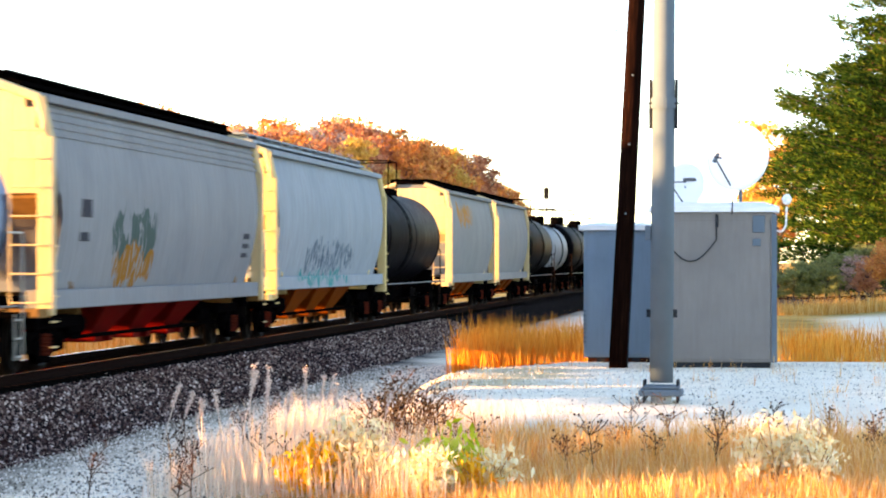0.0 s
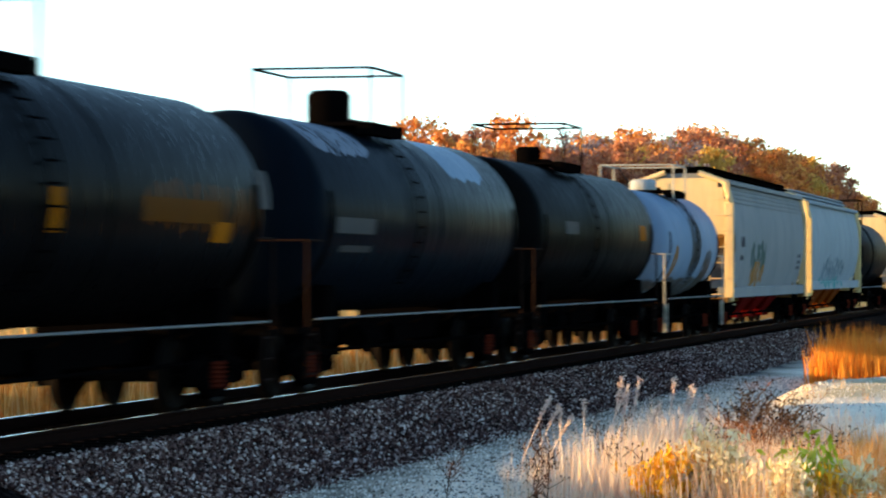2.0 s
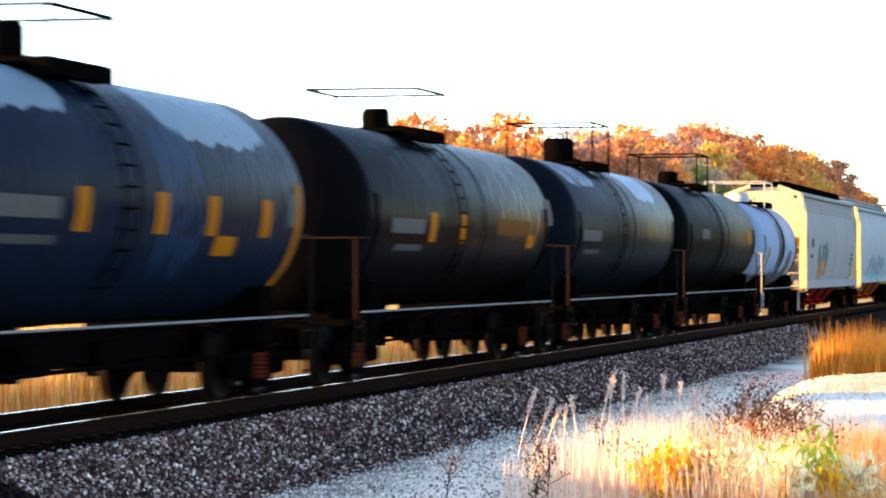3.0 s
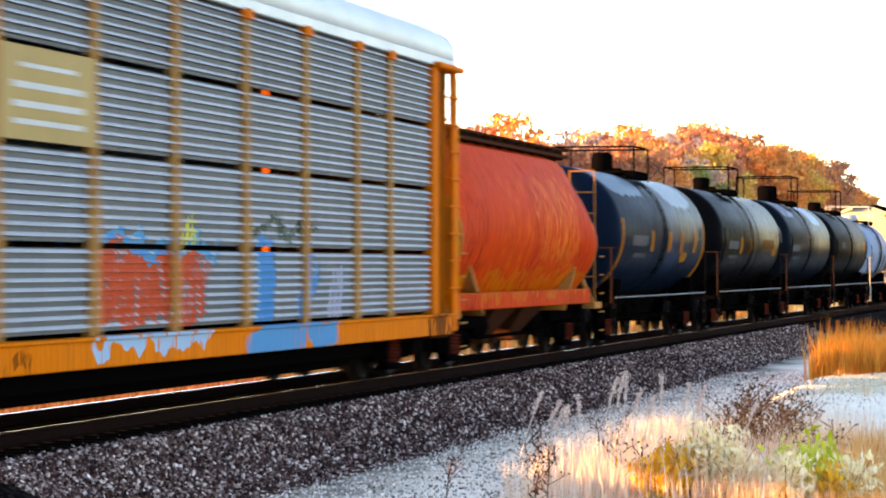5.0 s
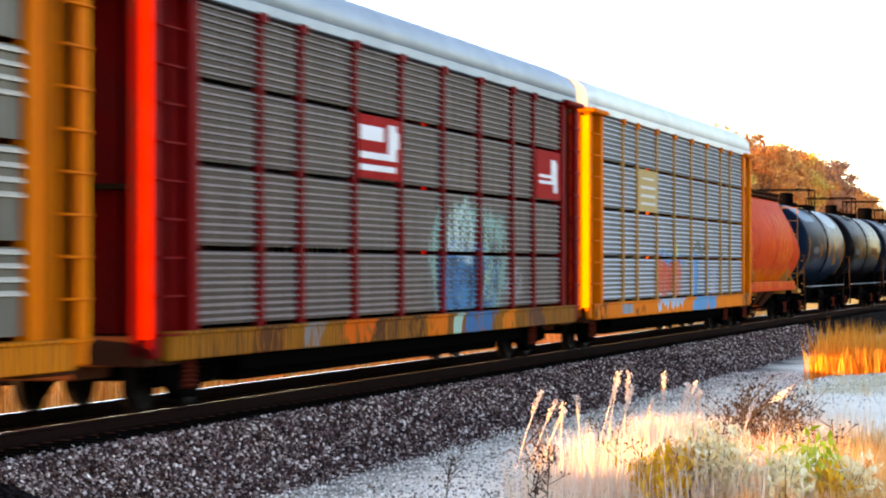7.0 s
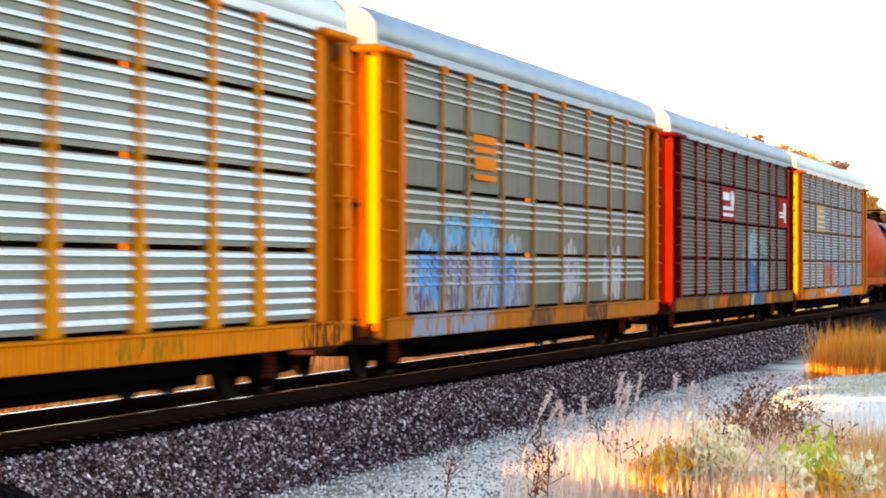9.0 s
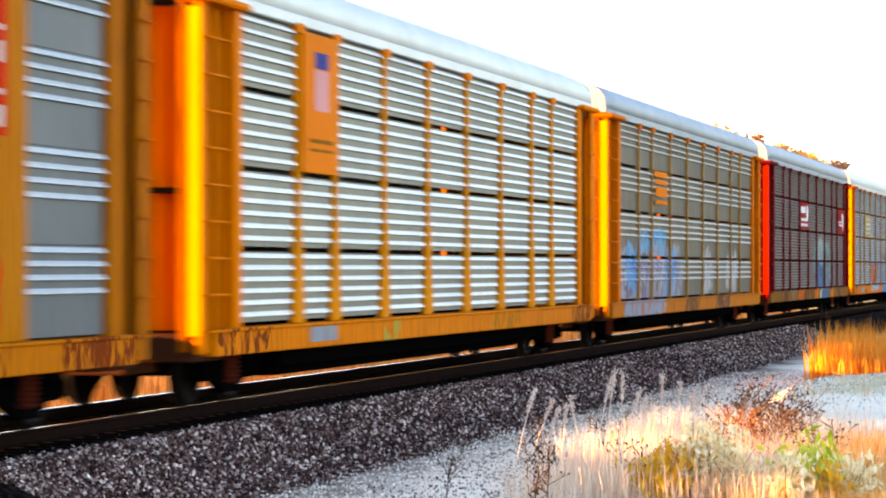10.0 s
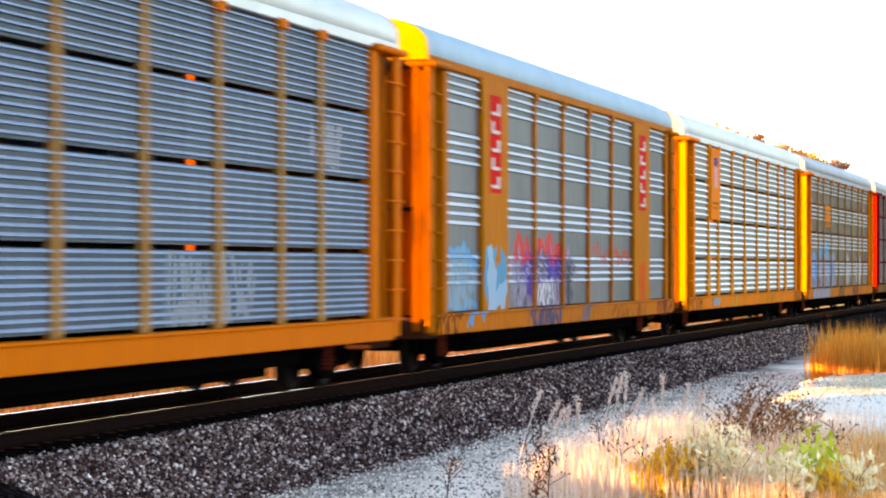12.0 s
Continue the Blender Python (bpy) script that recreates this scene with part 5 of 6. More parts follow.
    dish = thing("satellite_dish", pose(-0.445, 57.05, z + 3.22), "white satellite dish on the roof of the grey cabinet", "satellite dish")
    r = 0.66
    inner = [(r * q, 0.13 * q * q) for q in [i / 8 for i in range(9)]]
    shape = inner + [(r * q, 0.13 * q * q - 0.03) for q in [i / 8 for i in range(8, -1, -1)]]
    d = part("reflector", spun(shape, "z", 40), dish_white, dish, smooth=True)
    d.matrix_basis = Matrix.Translation((0, 0, 0.84)) @ Matrix.Rotation(radians(-26), 4, "Z") @ Matrix.Rotation(radians(80), 4, "X")
    part("marking", boxes((-0.30, 0.12, 0.22, 0.29, 0.03, 0.034)), plain("faded_mark", (0.42, 0.40, 0.36)), d, "faded grey lettering bar")
    part("mount", rods([((0, 0.12, -0.05), (0, 0.12, 0.75)), ((0, 0.12, 0.75), (0, 0.02, 0.84))], 0.035), galv, dish)
    part("feed_arm", rods([((-0.14, -0.02, 0.22), (-0.46, -0.55, 0.80)), ((-0.5, -0.55, 0.86), (-0.36, -0.6, 0.83))], 0.016), dark, dish)
    part("feed_horn", rods([((-0.50, -0.56, 0.76), (-0.42, -0.50, 0.92))], 0.04, 10), galv, dish)
    part("cable", rods([((-0.14, -0.02, 0.22), (-0.16, -0.5, -0.25))], 0.012), dark, dish)
    second = thing("small_dish", pose(-1.55, 58.6, z + 3.14), "smaller white dish on the roof of the grey cabinet", "satellite dish")
    small = [(r * 0.72 * q, 0.10 * q * q) for q in [i / 8 for i in range(9)]]
    d2 = part("reflector", spun(small + [(a_, b_ - 0.025) for a_, b_ in small[::-1]], "z", 36), dish_white, second, smooth=True)
    d2.matrix_basis = Matrix.Translation((0, 0, 0.42)) @ Matrix.Rotation(radians(-26), 4, "Z") @ Matrix.Rotation(radians(80), 4, "X")
    part("marking", boxes((-0.05, 0.40, 0.10, 0.17, 0.03, 0.034)), plain("dark_mark", (0.10, 0.10, 0.10)), d2, "dark lettering bar")
    part("mount", rods([((0, 0.1, -0.08), (0, 0.1, 0.36)), ((0, 0.1, 0.36), (0, 0.0, 0.42))], 0.03), galv, second)
    part("feed_arm", rods([((0.0, -0.05, 0.02), (-0.30, -0.42, 0.48)), ((-0.36, -0.42, 0.50), (0.02, -0.46, 0.50))], 0.013), dark, second)


def build_far_mast():
    x, y = -17.2, 232
    mast = thing("signal_mast", pose(x, y, land(x, y)), "thin pale signal mast far beyond the track", "mast")
    pale = plain("far_mast_paint", (0.30, 0.33, 0.35))
    part("mast_tube", rods([((0, 0, -0.2), (0, 0, 9.0))], 0.06, 8), pale, mast)
    part("signal_head", boxes((-0.2, 0.2, -0.15, 0.1, 7.6, 8.5), bevel=0.03), plain("signal_black", (0.01, 0.01, 0.01)), mast)
    part("base_box", boxes((-0.3, 0.3, -0.3, 0.3, -0.2, 0.9), bevel=0.03), pale, mast)


build_land()
build_track()
build_far_mast()
build_site()
build_woods()
build_pines()
build_weeds()
build_grass()


# ---- the cars in their order ----
def make_train():
    dirt = (0.14, 0.05, 0.02)
    orange = painted("orange_posts", (0.70, 0.185, 0.0), dirt, 0.45)
    deep = painted("deep_orange", (0.50, 0.16, 0.02), (0.10, 0.035, 0.02), 0.7)
    yellow = painted("yellow_orange", (0.82, 0.235, 0.0), dirt, 0.35)
    tan = painted("tan_posts", (0.46, 0.235, 0.10), (0.16, 0.09, 0.05), 0.5)
    maroon = painted("maroon_posts", (0.17, 0.013, 0.014), (0.06, 0.02, 0.02), 0.5)
    crimson = painted("maroon_sign", (0.30, 0.006, 0.012), (0.1, 0.02, 0.02), 0.25)
    roof_pale = painted("roof_pale", (0.66, 0.68, 0.64), (0.4, 0.4, 0.4), 0.3, 0.4, metal=0.2)
    roof_grey = painted("roof_grey", (0.27, 0.31, 0.33), (0.3, 0.3, 0.3), 0.3, 0.4, metal=0.3)
    # yellow and red with low sun on the end faces put into the colour
    strip = painted("sunlit_yellow", (1.0, 0.42, 0.0), amount=0.15)
    strip_red = painted("sunlit_red_edge", (0.50, 0.05, 0.0), amount=0.35)

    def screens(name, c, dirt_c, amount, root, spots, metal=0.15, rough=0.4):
        # weathered flats; the lighter rib copy puts skylight on upward slopes into the colour
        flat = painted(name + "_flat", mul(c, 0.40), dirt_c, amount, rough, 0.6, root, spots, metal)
        return flat, painted(name + "_lit_rib", mul(c, 1.9), dirt_c, amount * 0.4, rough, 0.6, root, [(*s[:4], mul(s[4], 1.3), s[5]) for s in spots], metal)

    rusty = painted("rusty_end", (0.34, 0.105, 0.02), (0.035, 0.014, 0.010), 0.95, scale=1.6)
    # maroon darkened so that shade on end plates and doors sits in the colour
    shaded_maroon = painted("shaded_maroon", (0.09, 0.008, 0.008), (0.025, 0.010, 0.008), 0.9, scale=1.6)
    maroon_car = [None]

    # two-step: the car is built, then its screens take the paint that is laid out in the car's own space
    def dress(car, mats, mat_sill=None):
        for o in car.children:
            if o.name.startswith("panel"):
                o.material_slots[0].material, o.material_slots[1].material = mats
            if o.name.startswith("end_plate"):
                o.data.materials[0] = shaded_maroon if car is maroon_car[0] else rusty
            if mat_sill and o.name.startswith("side_sill"):
                o.data.materials[0] = mat_sill

    # a: galvanised, tan posts
    a = autorack(92.95, "silver-screened autorack with tan posts, sprayed orange and blue", tan, yellow, roof_grey, roof_pale, orange, {"boards": (-8.9,), "ribs": 9, "rail": roof_pale, "strip": strip, "ends": orange})
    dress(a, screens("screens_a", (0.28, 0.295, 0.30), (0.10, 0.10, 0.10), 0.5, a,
                     [(-2.2, 1.62, 2.1, 0.52, (0.45, 0.10, 0.015), 0.35), (-2.0, 2.05, 2.3, 0.10, (0.0, 0.26, 0.42), 0.2), (2.3, 1.45, 0.45, 0.75, (0.0, 0.22, 0.40), 0.2),
                      (4.6, 1.50, 0.42, 0.6, (0.0, 0.22, 0.40), 0.4), (3.4, 2.35, 2.2, 0.10, (0.03, 0.05, 0.03), 0.6), (-0.9, 2.2, 0.3, 0.25, (0.55, 0.50, 0.04), 0.5),
                      (6.0, 1.4, 0.5, 0.5, (0.35, 0.36, 0.42), 0.6)]),
          painted("sill_a", (0.72, 0.205, 0.0), (0.14, 0.06, 0.03), 0.5, root=a, spots=[(-2.4, 0.95, 2.2, 0.12, (0.35, 0.50, 0.60), 0.3), (3.4, 0.85, 2.4, 0.25, (0.0, 0.26, 0.42), 0.2), (-12.4, 0.85, 1.2, 0.3, (0.10, 0.03, 0.015), 0.7), (12.4, 0.85, 1.0, 0.3, (0.12, 0.04, 0.02), 0.7), (-7.0, 0.8, 1.0, 0.12, (0.20, 0.07, 0.03), 0.8)]))
    flat_marks(a, "painted_panel", [(-7.15, -4.32, 3.14, 4.13)], painted("tan_sign", (0.46, 0.33, 0.17), amount=0.4), 1.485, "tan painted panel", 0.03)
    flat_marks(a, "painted_bar", [(-6.6, -4.9, 3.90, 3.95), (-6.8, -4.7, 3.68, 3.75), (-6.8, -4.7, 3.48, 3.55), (-6.8, -4.7, 3.30, 3.36)], white_mark, 1.517, "pale bars on the tan panel")

    # b: maroon
    b = autorack(64.45, "brown-grey autorack with maroon posts and pale blue sprayed paint", maroon, deep, roof_grey, roof_grey, shaded_maroon, {"rail": roof_grey, "ribs": 10, "strip": strip_red})
    maroon_car[0] = b
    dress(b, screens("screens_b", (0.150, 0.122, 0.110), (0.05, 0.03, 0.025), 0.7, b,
                     [(3.6, 1.85, 3.2, 1.05, (0.24, 0.36, 0.33), 0.45), (3.4, 1.50, 2.4, 0.78, (0.0, 0.14, 0.26), 0.25), (3.5, 1.75, 2.7, 1.0, (0.008, 0.012, 0.02), 0.8), (2.9, 2.35, 1.3, 0.45, (0.45, 0.52, 0.50), 0.7), (3.2, 1.25, 1.8, 0.22, (0.0, 0.20, 0.32), 0.8), (5.2, 1.9, 0.35, 0.8, (0.30, 0.42, 0.34), 0.7),
                      (4.4, 1.3, 0.5, 0.5, (0.01, 0.02, 0.03), 0.6), (7.4, 1.5, 0.8, 0.4, (0.32, 0.32, 0.34), 0.8)]),
          painted("sill_b", (0.26, 0.10, 0.03), (0.04, 0.02, 0.014), 0.9, root=b,
                  spots=[(-9, 0.85, 0.9, 0.4, (0.07, 0.03, 0.02), 0.5), (-6.6, 0.85, 0.7, 0.3, (0.20, 0.18, 0.17), 0.6), (-4.4, 0.9, 1.0, 0.25, (0.58, 0.15, 0.01), 0.5), (-2.8, 0.85, 0.9, 0.4, (0.07, 0.03, 0.02), 0.6), (0.6, 0.85, 0.7, 0.3, (0.60, 0.18, 0.01), 0.4), (-0.6, 0.8, 0.5, 0.3, (0.05, 0.02, 0.015), 0.6),
                         (2.2, 0.85, 0.35, 0.3, (0.35, 0.48, 0.40), 0.1), (4.0, 0.85, 1.3, 0.3, (0.0, 0.13, 0.24), 0.4), (6.4, 0.85, 0.6, 0.3, (0.60, 0.20, 0.02), 0.4), (9.2, 0.85, 0.8, 0.3, (0.10, 0.05, 0.04), 0.3)]))
    y0 = -SIDE / 2
    for q0, q1 in ((7.75, 10.3), (21.15, 23.6)):
        flat_marks(b, "maroon_panel", [(y0 + q0, y0 + q1, 3.16, 4.12)], crimson, 1.485, "plain maroon sign panel", 0.03)
    w = y0 + 7.75
    flat_marks(b, "white_block", [(w + 0.05, w + 1.45, 3.74, 3.96), (w + 0.05, w + 2.2, 3.46, 3.56), (w + 0.05, w + 2.2, 3.28, 3.37), (w + 1.75, w + 2.25, 3.46, 4.02), (w + 2.2, w + 2.4, 3.66, 3.92)],
               painted("sign_white", (0.75, 0.74, 0.72), amount=0.15), 1.517, "white bars and blocks on maroon")
    w = y0 + 21.15
    flat_marks(b, "white_block", [(w + 0.25, w + 1.5, 3.58, 3.64), (w + 0.25, w + 1.8, 3.46, 3.52), (w + 1.45, w + 1.9, 3.5, 3.95), (w + 1.7, w + 2.05, 3.3, 3.9)],
               painted("sign_white_b", (0.75, 0.74, 0.72), amount=0.15), 1.517, "white bars and blocks on maroon")

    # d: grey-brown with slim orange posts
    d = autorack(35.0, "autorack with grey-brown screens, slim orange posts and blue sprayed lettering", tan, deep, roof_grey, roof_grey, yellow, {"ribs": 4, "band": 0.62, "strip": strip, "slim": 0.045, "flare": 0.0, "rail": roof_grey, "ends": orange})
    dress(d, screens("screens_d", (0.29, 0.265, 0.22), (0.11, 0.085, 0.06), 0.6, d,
                     [(-6.8, 1.60, 5.0, 0.85, (0.30, 0.32, 0.36), 0.55), (-9.8, 1.8, 0.9, 0.6, (0.0, 0.28, 0.46), 0.4), (-4.2, 1.6, 0.9, 0.6, (0.0, 0.28, 0.46), 0.4), (-7.0, 2.4, 2.4, 0.3, (0.02, 0.30, 0.46), 0.55),
                      (-6.8, 1.55, 4.6, 0.7, (0.10, 0.05, 0.12), 0.9), (2.6, 1.7, 1.2, 0.62, (0.40, 0.39, 0.40), 0.55), (7.6, 1.7, 1.3, 0.65, (0.42, 0.41, 0.42), 0.5)]),
          painted("sill_d", (0.52, 0.165, 0.02), (0.10, 0.05, 0.03), 0.7, root=d, spots=[(-8.5, 0.85, 3.2, 0.3, (0.26, 0.31, 0.36), 0.4), (-1, 0.85, 1.2, 0.3, (0.12, 0.06, 0.04), 0.3), (5, 0.85, 1.4, 0.3, (0.10, 0.05, 0.04), 0.4)]))
    flat_marks(d, "orange_block", [(y0 + 4.95, y0 + 6.9, 4.02, 4.16), (y0 + 5.1, y0 + 6.9, 3.55, 3.78), (y0 + 5.1, y0 + 6.9, 3.36, 3.46), (y0 + 5.0, y0 + 6.9, 3.85, 3.96)], yellow, 1.512, "orange painted blocks")

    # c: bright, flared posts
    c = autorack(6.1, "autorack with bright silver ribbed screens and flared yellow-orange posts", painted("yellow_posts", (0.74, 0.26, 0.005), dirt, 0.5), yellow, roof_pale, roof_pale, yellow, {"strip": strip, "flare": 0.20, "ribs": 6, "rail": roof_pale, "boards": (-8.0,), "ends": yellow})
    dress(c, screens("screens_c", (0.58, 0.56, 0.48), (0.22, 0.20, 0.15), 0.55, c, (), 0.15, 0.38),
          painted("sill_c", (0.74, 0.22, 0.0), (0.16, 0.06, 0.02), 0.6, root=c, spots=[(-11.9, 0.85, 1.4, 0.3, (0.14, 0.04, 0.015), 0.7), (12.2, 0.85, 1.2, 0.3, (0.12, 0.035, 0.015), 0.7), (4.5, 0.85, 1.2, 0.15, (0.30, 0.16, 0.05), 0.8), (-4.2, 0.8, 0.5, 0.12, (0.36, 0.30, 0.12), 0.5)]))
    w = y0 + 2.75
    flat_marks(c, "orange_panel", [(w + 0.05, w + 1.9, 3.14, 5.10)], yellow, 1.485, "tall orange sign panel", 0.068)
    flat_marks(c, "blue_block", [(w + 0.62, w + 1.32, 4.62, 4.85)], painted("sign_blue", (0.05, 0.07, 0.22), amount=0.1), 1.555, "dark blue block of the sign")
    flat_marks(c, "pink_block", [(w + 0.62, w + 1.32, 4.02, 4.60)], painted("sign_pink", (0.72, 0.36, 0.34), amount=0.1), 1.555, "pale red block of the sign")
    flat_marks(c, "dark_bar", [(w + 0.35, w + 1.6, 3.56, 3.62), (w + 0.35, w + 1.6, 3.44, 3.48)], painted("sign_brown", (0.25, 0.10, 0.02), amount=0.1), 1.555)

    # e: two broad plates with red signs
    e = autorack(-22.65, "pale grey autorack with broad tan plates and red signs", deep, deep, roof_pale, painted("roof_blue", (0.42, 0.55, 0.60), amount=0.2), rusty, {"strip": rusty, "ribs": 4, "band": 0.6, "gaps": False, "plates": (1, 7), "hood": strip, "flare": 0.0, "end_bay": 1.3})
    dress(e, screens("screens_e", (0.34, 0.365, 0.365), (0.18, 0.17, 0.16), 0.5, e,
                     [(-3.2, 1.55, 3.2, 0.70, (0.30, 0.27, 0.36), 0.5), (-4.6, 1.75, 0.8, 0.45, (0.10, 0.06, 0.30), 0.3), (-2.2, 1.75, 0.9, 0.40, (0.12, 0.08, 0.34), 0.3), (-3.4, 2.15, 2.6, 0.22, (0.55, 0.03, 0.05), 0.4),
                      (-0.8, 1.5, 0.7, 0.5, (0.03, 0.03, 0.05), 0.5), (-3.0, 1.35, 1.4, 0.3, (0.65, 0.62, 0.66), 0.6), (-3.2, 1.5, 3.0, 0.6, (0.015, 0.015, 0.025), 0.85), (4.2, 2.1, 3.2, 0.12, (0.42, 0.10, 0.08), 0.5), (-10.3, 1.95, 1.5, 0.16, (0.02, 0.30, 0.50), 0.3), (-10.3, 1.10, 1.5, 0.12, (0.02, 0.30, 0.50), 0.5), (-10.3, 1.5, 1.4, 0.55, (0.22, 0.32, 0.38), 0.5)]),
          painted("sill_e", (0.56, 0.175, 0.015), (0.12, 0.06, 0.03), 0.6, root=e, spots=[(-3.6, 0.9, 1.8, 0.3, (0.08, 0.08, 0.12), 0.4), (0.6, 0.9, 0.5, 0.3, (0.16, 0.14, 0.16), 0.3), (-9.6, 0.98, 0.9, 0.12, (0.02, 0.28, 0.46), 0.4), (-12.2, 0.85, 1.2, 0.3, (0.12, 0.035, 0.02), 0.7), (11.8, 0.85, 1.6, 0.3, (0.16, 0.04, 0.02), 0.7), (6.5, 0.8, 2.4, 0.2, (0.24, 0.08, 0.03), 0.7)]))
    plate_paint = painted("plate_e", (0.50, 0.175, 0.03), (0.2, 0.09, 0.04), 0.4, root=e, spots=[(-8.2, 1.60, 0.8, 0.55, (0.06, 0.30, 0.42), 0.3), (-8.45, 1.55, 0.32, 0.6, (0.36, 0.46, 0.52), 0.0), (-8.0, 1.25, 0.6, 0.25, (0.36, 0.46, 0.52), 0.0), (8.2, 1.4, 0.45, 0.6, (0.55, 0.13, 0.02), 0.3)])
    signal_red = painted("sign_red", (0.62, 0.02, 0.03), amount=0.1)
    for i, q in ((1, 2.75), (7, 19.0)):
        wd = BAYS[i]
        flat_marks(e, "broad_plate", [(y0 + q - 0.1, y0 + q + wd + 0.1, 1.04, 5.18)], plate_paint, 1.485, "broad tan steel plate", 0.065)
        s0 = y0 + q + 0.55 - (0.1 if i == 1 else 0)
        flat_marks(e, "red_sign", [(s0, s0 + 0.95, 3.15, 4.92)], signal_red, 1.552, "red sign panel")
        rows = []
        for k in range(5):
            z = 3.24 + k * 0.33
            rows += [(s0 + 0.12, s0 + 0.82, z, z + 0.06), (s0 + (0.12 if k % 2 else 0.62), s0 + (0.32 if k % 2 else 0.82), z + 0.06, z + 0.22)]
        flat_marks(e, "white_block", rows, white_mark, 1.558, "white blocks on the red sign")

    # g: bluish
    g = autorack(-51.45, "autorack with blue-grey ribbed screens and tan posts", tan, orange, roof_pale, roof_pale, yellow, {"ribs": 10, "ends": orange, "rail": roof_pale})
    dress(g, screens("screens_g", (0.20, 0.25, 0.30), (0.08, 0.09, 0.12), 0.5, g, [(4, 1.5, 2, 0.5, (0.30, 0.32, 0.34), 0.5), (9.5, 3.6, 1.0, 0.3, (0.30, 0.31, 0.34), 0.5)]))
    h = autorack(-80.6, "autorack with silver ribbed screens and orange posts", orange, orange, roof_pale, roof_pale, yellow, {})
    dress(h, screens("screens_h", (0.40, 0.43, 0.45), (0.10, 0.10, 0.10), 0.5, h, [(0, 1.5, 2, 0.5, (0.30, 0.32, 0.34), 0.5)]))

    # tanks
    mark_y = painted("reflector_yellow", (0.34, 0.13, 0.01), amount=0.4)
    mark_w = painted("stencil_white", (0.085, 0.085, 0.085), amount=0.6)
    mark_p = painted("stencil_pale", (0.06, 0.06, 0.06), amount=0.6)

    def shell(name, c, rough, root_spots=(), dirt_c=(0.005, 0.004, 0.004), amount=0.6):
        return name, c, rough, root_spots, dirt_c, amount

    def tank(u, length, r, zc, label, sh, style):
        car = tank_car(u, length, r, zc, label, black, black, style)
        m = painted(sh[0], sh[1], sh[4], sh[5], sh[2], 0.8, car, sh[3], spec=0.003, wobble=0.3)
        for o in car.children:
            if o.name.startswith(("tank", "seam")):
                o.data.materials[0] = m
        return car
    base_marks = lambda yw, yy: [(yw, 1.1, -11, -2, mark_w), (yw + 0.2, 0.9, -22, -18, mark_p)] + [(y, 0.20, -16, 3, mark_y) for y in yy]
    # pale crown patches: worn paint, with the sky's reflection put into the colour
    tank(141.7, 14.7, 1.52, 2.62, "dark blue tank car with worn pale patches and painted sky gleam along its crown",
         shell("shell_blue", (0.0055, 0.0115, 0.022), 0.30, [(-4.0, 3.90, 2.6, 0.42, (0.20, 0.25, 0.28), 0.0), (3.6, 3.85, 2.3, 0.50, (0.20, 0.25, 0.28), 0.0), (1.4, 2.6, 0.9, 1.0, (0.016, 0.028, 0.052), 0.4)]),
         {"marks": base_marks(-3.9, (-2.1, 0.6, 2.6, 4.9)) + [(3.3, 0.42, -26, -16, mark_y), (6.2, 0.3, -10, 8, mark_w)], "seams": (-0.2,), "dome": (0.27, 0.52), "dome_y": -0.7, "rail_h": 0.62, "band": mark_y})
    tank(159.2, 15.2, 1.50, 2.64, "brown-black tank car with orange reflector stripes",
         shell("shell_brown", (0.0035, 0.0032, 0.0038), 0.28, [(4.5, 2.6, 2.6, 0.3, (0.05, 0.022, 0.008), 0.5)]),
         {"marks": base_marks(-4.6, (-2.9, -0.7)) + [(3.6, 1.5, -9, 2, painted("worn_orange", (0.11, 0.045, 0.012), amount=0.6)), (5.2, 0.35, -18, -8, mark_y), (7.0, 0.25, 0, 20, mark_w)], "seams": (1.1,),
          "dome": (0.26, 0.42), "dome_y": -1.0, "rail_h": 0.70})
    # the pale crown spots are sky gleam, painted into the shell colour
    tank(176.0, 14.8, 1.50, 2.66, "slate-blue tank car with a tall dark dome",
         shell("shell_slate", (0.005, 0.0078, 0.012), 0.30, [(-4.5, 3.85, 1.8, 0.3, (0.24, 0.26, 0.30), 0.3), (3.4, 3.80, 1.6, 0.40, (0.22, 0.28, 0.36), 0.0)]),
         {"marks": base_marks(-5.0, ()), "seams": (0.6,), "dome": (0.36, 0.60), "dome_y": -1.2, "rail_h": 0.9})
    tank(192.2, 15.0, 1.48, 2.64, "plain black tank car", shell("shell_black", (0.0018, 0.0015, 0.0015), 0.36),
         {"marks": [(-3.8, 0.7, -2, 8, mark_w), (5.2, 0.4, -4, 10, mark_y)], "seams": (0.8,), "dome": (0.29, 0.40), "dome_y": -1.2, "rail_h": 0.85})
    pale = plain("pale_rail", (0.30, 0.28, 0.24))
    tank(206.4, 10.6, 1.42, 2.52, "short pale grey tank car with dark spill stains",
         shell("shell_pale", (0.23, 0.30, 0.40), 0.40, [(0.3, 2.5, 0.9, 0.8, (0.06, 0.055, 0.05), 0.3), (2.7, 1.9, 0.8, 0.5, (0.05, 0.045, 0.04), 0.4), (-3.2, 2.0, 0.4, 0.5, (0.25, 0.14, 0.07), 0.4), (0, 1.3, 6, 0.35, (0.10, 0.09, 0.08), 0.3)], (0.3, 0.27, 0.24), 0.35),
         {"seams": (-0.4,), "dome": (0.36, 0.35), "rail_h": 0.7, "top_rail": pale, "rail": pale, "dome_mat": painted("pale_dome", (0.5, 0.52, 0.53))})
    tank(262.4, 15.2, 1.50, 2.60, "black tank car with a railed platform", shell("shell_far", (0.005, 0.005, 0.007), 0.42), {"dome_y": -2.2, "rail_h": 0.9})
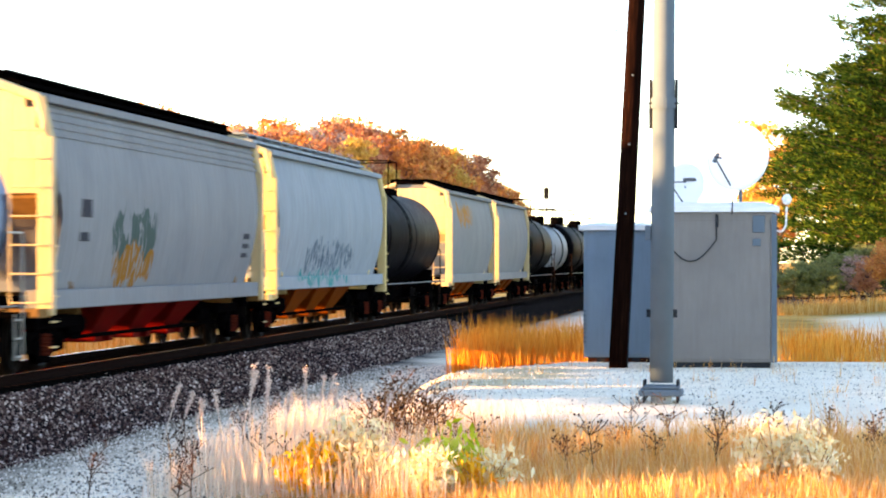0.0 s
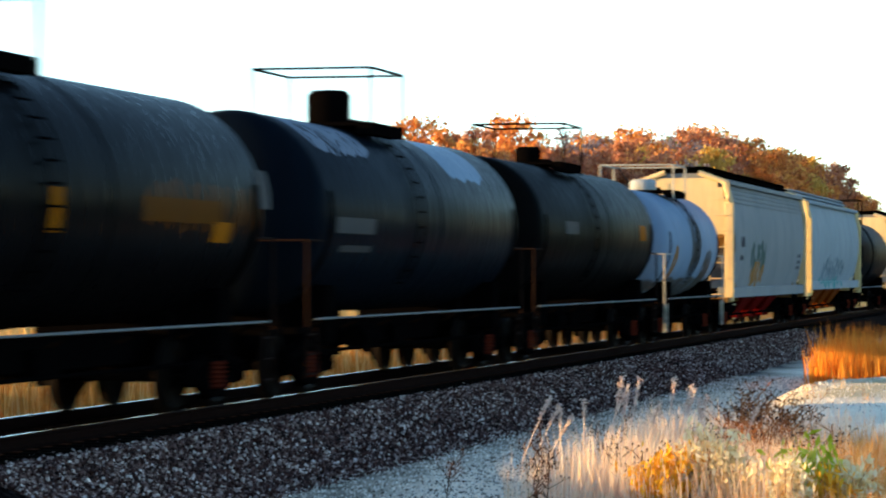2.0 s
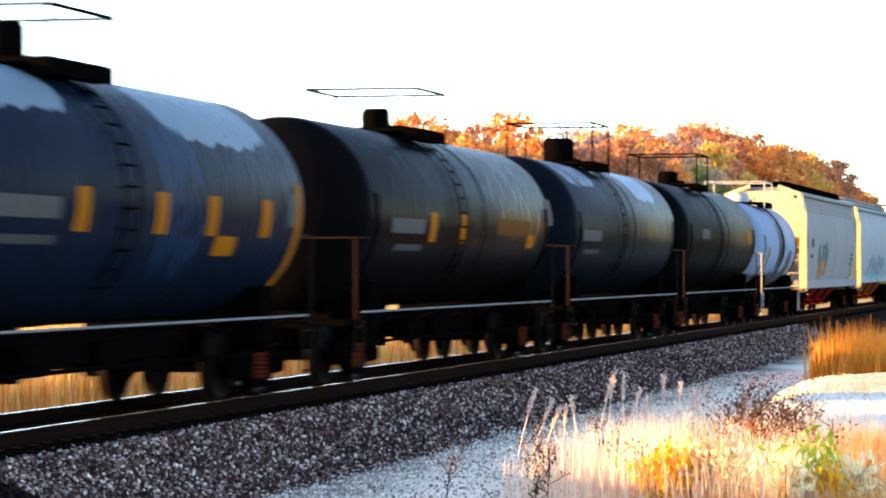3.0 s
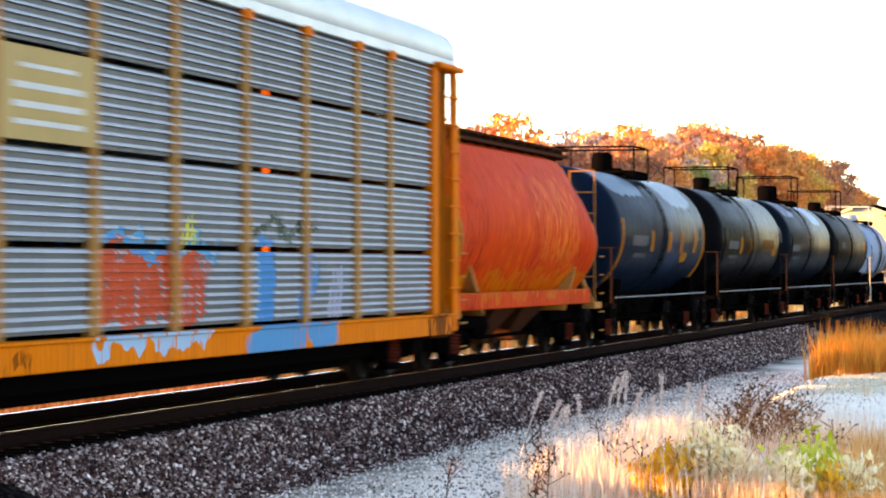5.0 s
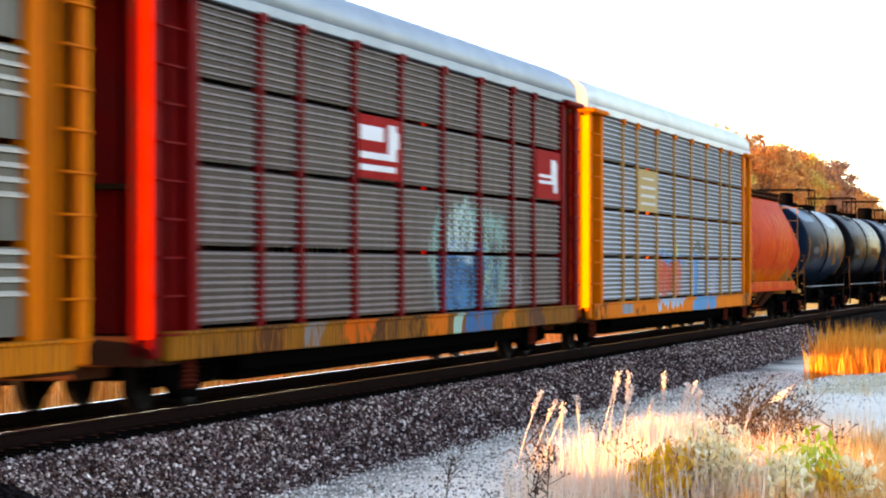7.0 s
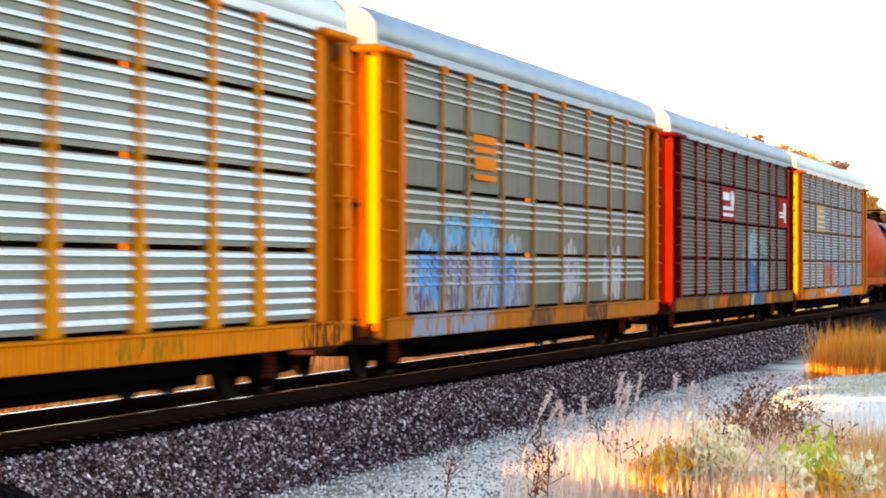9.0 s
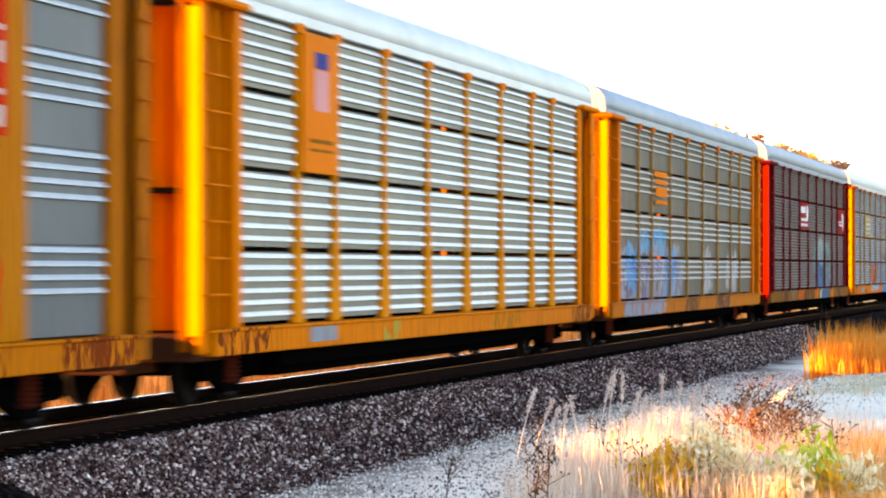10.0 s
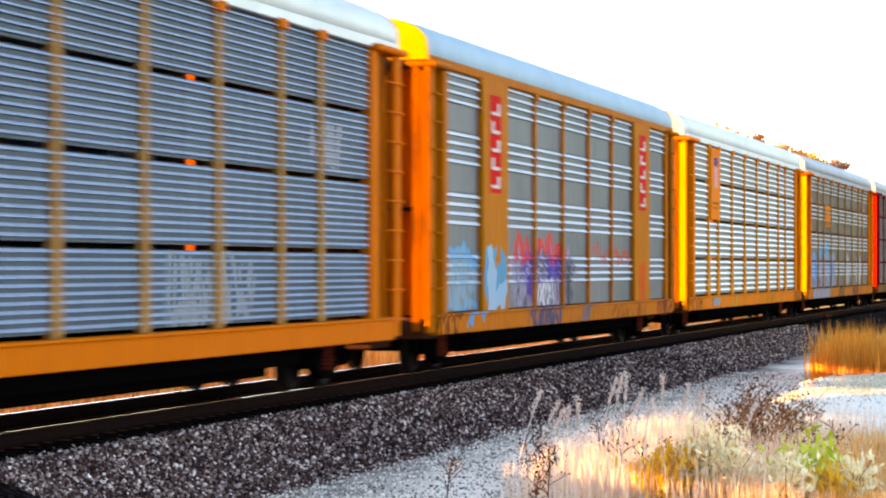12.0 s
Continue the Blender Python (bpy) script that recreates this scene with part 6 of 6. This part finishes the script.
    tank(316.9, 15.2, 1.50, 2.60, "black tank car far down the train", shell("shell_far_b", (0.005, 0.005, 0.006), 0.45), {"rail_h": 0.9})
    tank(332.5, 12.0, 1.40, 2.50, "pale tank car far down the train", shell("shell_far_c", (0.50, 0.53, 0.55), 0.4, (), (0.2, 0.18, 0.16), 0.4), {"rail_h": 0.9})
    for k in range(3):
        tank(348.5 + 17.4 * k, 15.2, 1.50, 2.60, "black tank car far down the train", shell("shell_far_d", (0.005, 0.005, 0.006), 0.45), {"rail_h": 0.9})

    # hoppers
    def hop(u, length, label, c, sp, end, gate, style, dirt_c=(0.22, 0.20, 0.18), amount=0.4):
        car = hopper(u, length, label, black, end, gate, style)
        m = painted("hopper_side", c, dirt_c, amount, 0.5, 0.9, car, sp, crisp=style.get("crisp", 8.0))
        for o in car.children:
            if o.name.startswith(("body", "top_chord", "pressing")) or (o.name.startswith("side_sill") and "sill" not in style):
                o.data.materials[0] = m
        for y, hy, z0, z1, mm in style.get("marks", ()):
            zm = (z0 + z1) / 2
            x = 1.264 + 0.24 * math.sin(math.pi * (zm - style["bottom"]) / (style["top"] - style["bottom"]))
            flat_marks(car, "stencil", [(y - hy, y + hy, z0, z1)], mm, x - 0.02, depth=0.024)
        return car
    # end colour holds the warm sunlight that falls on the hoppers' ends
    cream = painted("sunlit_cream_end", (0.85, 0.65, 0.40), (0.30, 0.20, 0.10), 0.35)
    gate = painted("red_gate", (0.13, 0.012, 0.007), (0.06, 0.02, 0.015), 0.5)
    og = painted("orange_gate", (0.20, 0.055, 0.012), (0.08, 0.03, 0.02), 0.5)
    dark_stencil = painted("stencil_dark", (0.05, 0.05, 0.06), amount=0.2)
    hop(125.5, 13.0, "rust-streaked orange round-sided hopper car", (0.60, 0.088, 0.036),
        [(-1.5, 2.7, 1.6, 0.9, (0.66, 0.17, 0.07), 0.8), (2.5, 2.7, 2.4, 0.9, (0.70, 0.24, 0.13), 0.7), (0.4, 2.4, 0.7, 1.5, (0.26, 0.03, 0.01), 0.8), (5.4, 2.2, 0.9, 1.2, (0.34, 0.05, 0.015), 0.8), (-5.2, 2.0, 0.9, 1.2, (0.30, 0.04, 0.015), 0.7), (0, 1.5, 7, 0.25, (0.50, 0.20, 0.09), 0.5)],
        painted("rusty_end", (0.45, 0.22, 0.09), (0.2, 0.07, 0.03), 0.6), rust, {"barrel": True, "over": 0.75, "crisp": 4.0, "bulge": 0.50, "top": 3.92, "bays": 2, "board": rust}, (0.24, 0.05, 0.02), 0.75)
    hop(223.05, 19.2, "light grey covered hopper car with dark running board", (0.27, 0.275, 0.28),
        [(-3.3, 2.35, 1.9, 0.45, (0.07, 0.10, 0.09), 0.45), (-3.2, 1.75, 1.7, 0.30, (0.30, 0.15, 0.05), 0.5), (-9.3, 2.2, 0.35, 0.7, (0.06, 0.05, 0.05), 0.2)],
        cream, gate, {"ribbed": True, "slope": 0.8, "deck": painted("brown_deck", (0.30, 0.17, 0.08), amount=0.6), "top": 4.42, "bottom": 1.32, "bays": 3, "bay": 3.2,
                      "marks": [(-7.3, 0.35, 2.55, 2.85, dark_stencil), (-7.3, 0.3, 2.15, 2.32, dark_stencil), (8.0, 0.35, 2.3, 2.42, dark_stencil), (8.0, 0.35, 2.1, 2.2, dark_stencil), (8.0, 0.35, 1.9, 2.0, dark_stencil)]})
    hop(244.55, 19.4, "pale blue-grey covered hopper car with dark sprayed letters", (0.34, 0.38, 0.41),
        [(-0.6, 1.95, 4.6, 0.36, (0.10, 0.13, 0.16), 0.75), (-2.0, 1.42, 4.4, 0.14, (0.05, 0.25, 0.24), 0.6)], painted("sunlit_cream_end_b", (0.88, 0.68, 0.38), amount=0.25), og,
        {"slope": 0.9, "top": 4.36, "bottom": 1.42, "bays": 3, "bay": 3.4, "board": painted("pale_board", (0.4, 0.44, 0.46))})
    hop(281.5, 16.4, "weathered tan covered hopper car", (0.28, 0.28, 0.27), [(-3, 3.6, 3.2, 0.4, (0.45, 0.22, 0.06), 0.5)], cream, og, {"slope": 0.8, "top": 4.36, "bays": 3})
    hop(299.9, 15.8, "weathered tan covered hopper car", (0.28, 0.28, 0.275), [], cream, og, {"slope": 0.8, "top": 4.36, "bays": 3})


make_train()


# ---- what moves ----
def motions():
    times = [k * 0.5 for k in range(25)]
    for car, u in CARS:
        walk(car, [(t, pose(TRACK_X, u + train_run(t), 0)) for t in times])
    ticks = [k / FPS for k in range(361)]
    for wheel, y in WHEELSETS:
        walk(wheel, [(t, pose(0, y, 0, -math.degrees(train_run(t) / WHEEL_R))) for t in ticks])
    for stalk, (x, y, z), phase in SWAY:
        rows = []
        for k in range(41):
            t = k * 0.3
            calm = 0.25 + 0.75 * smooth(1.0, 2.2, t) * (1 - 0.85 * math.exp(-((t - 6.6) / 0.55) ** 2))
            rows.append((t, pose(x, y, z, 2 * calm * math.sin(4.1 * t + phase), calm * (6 + 5 * math.sin(2.7 * t + phase * 0.7)), 0)))
        walk(stalk, rows)


motions()
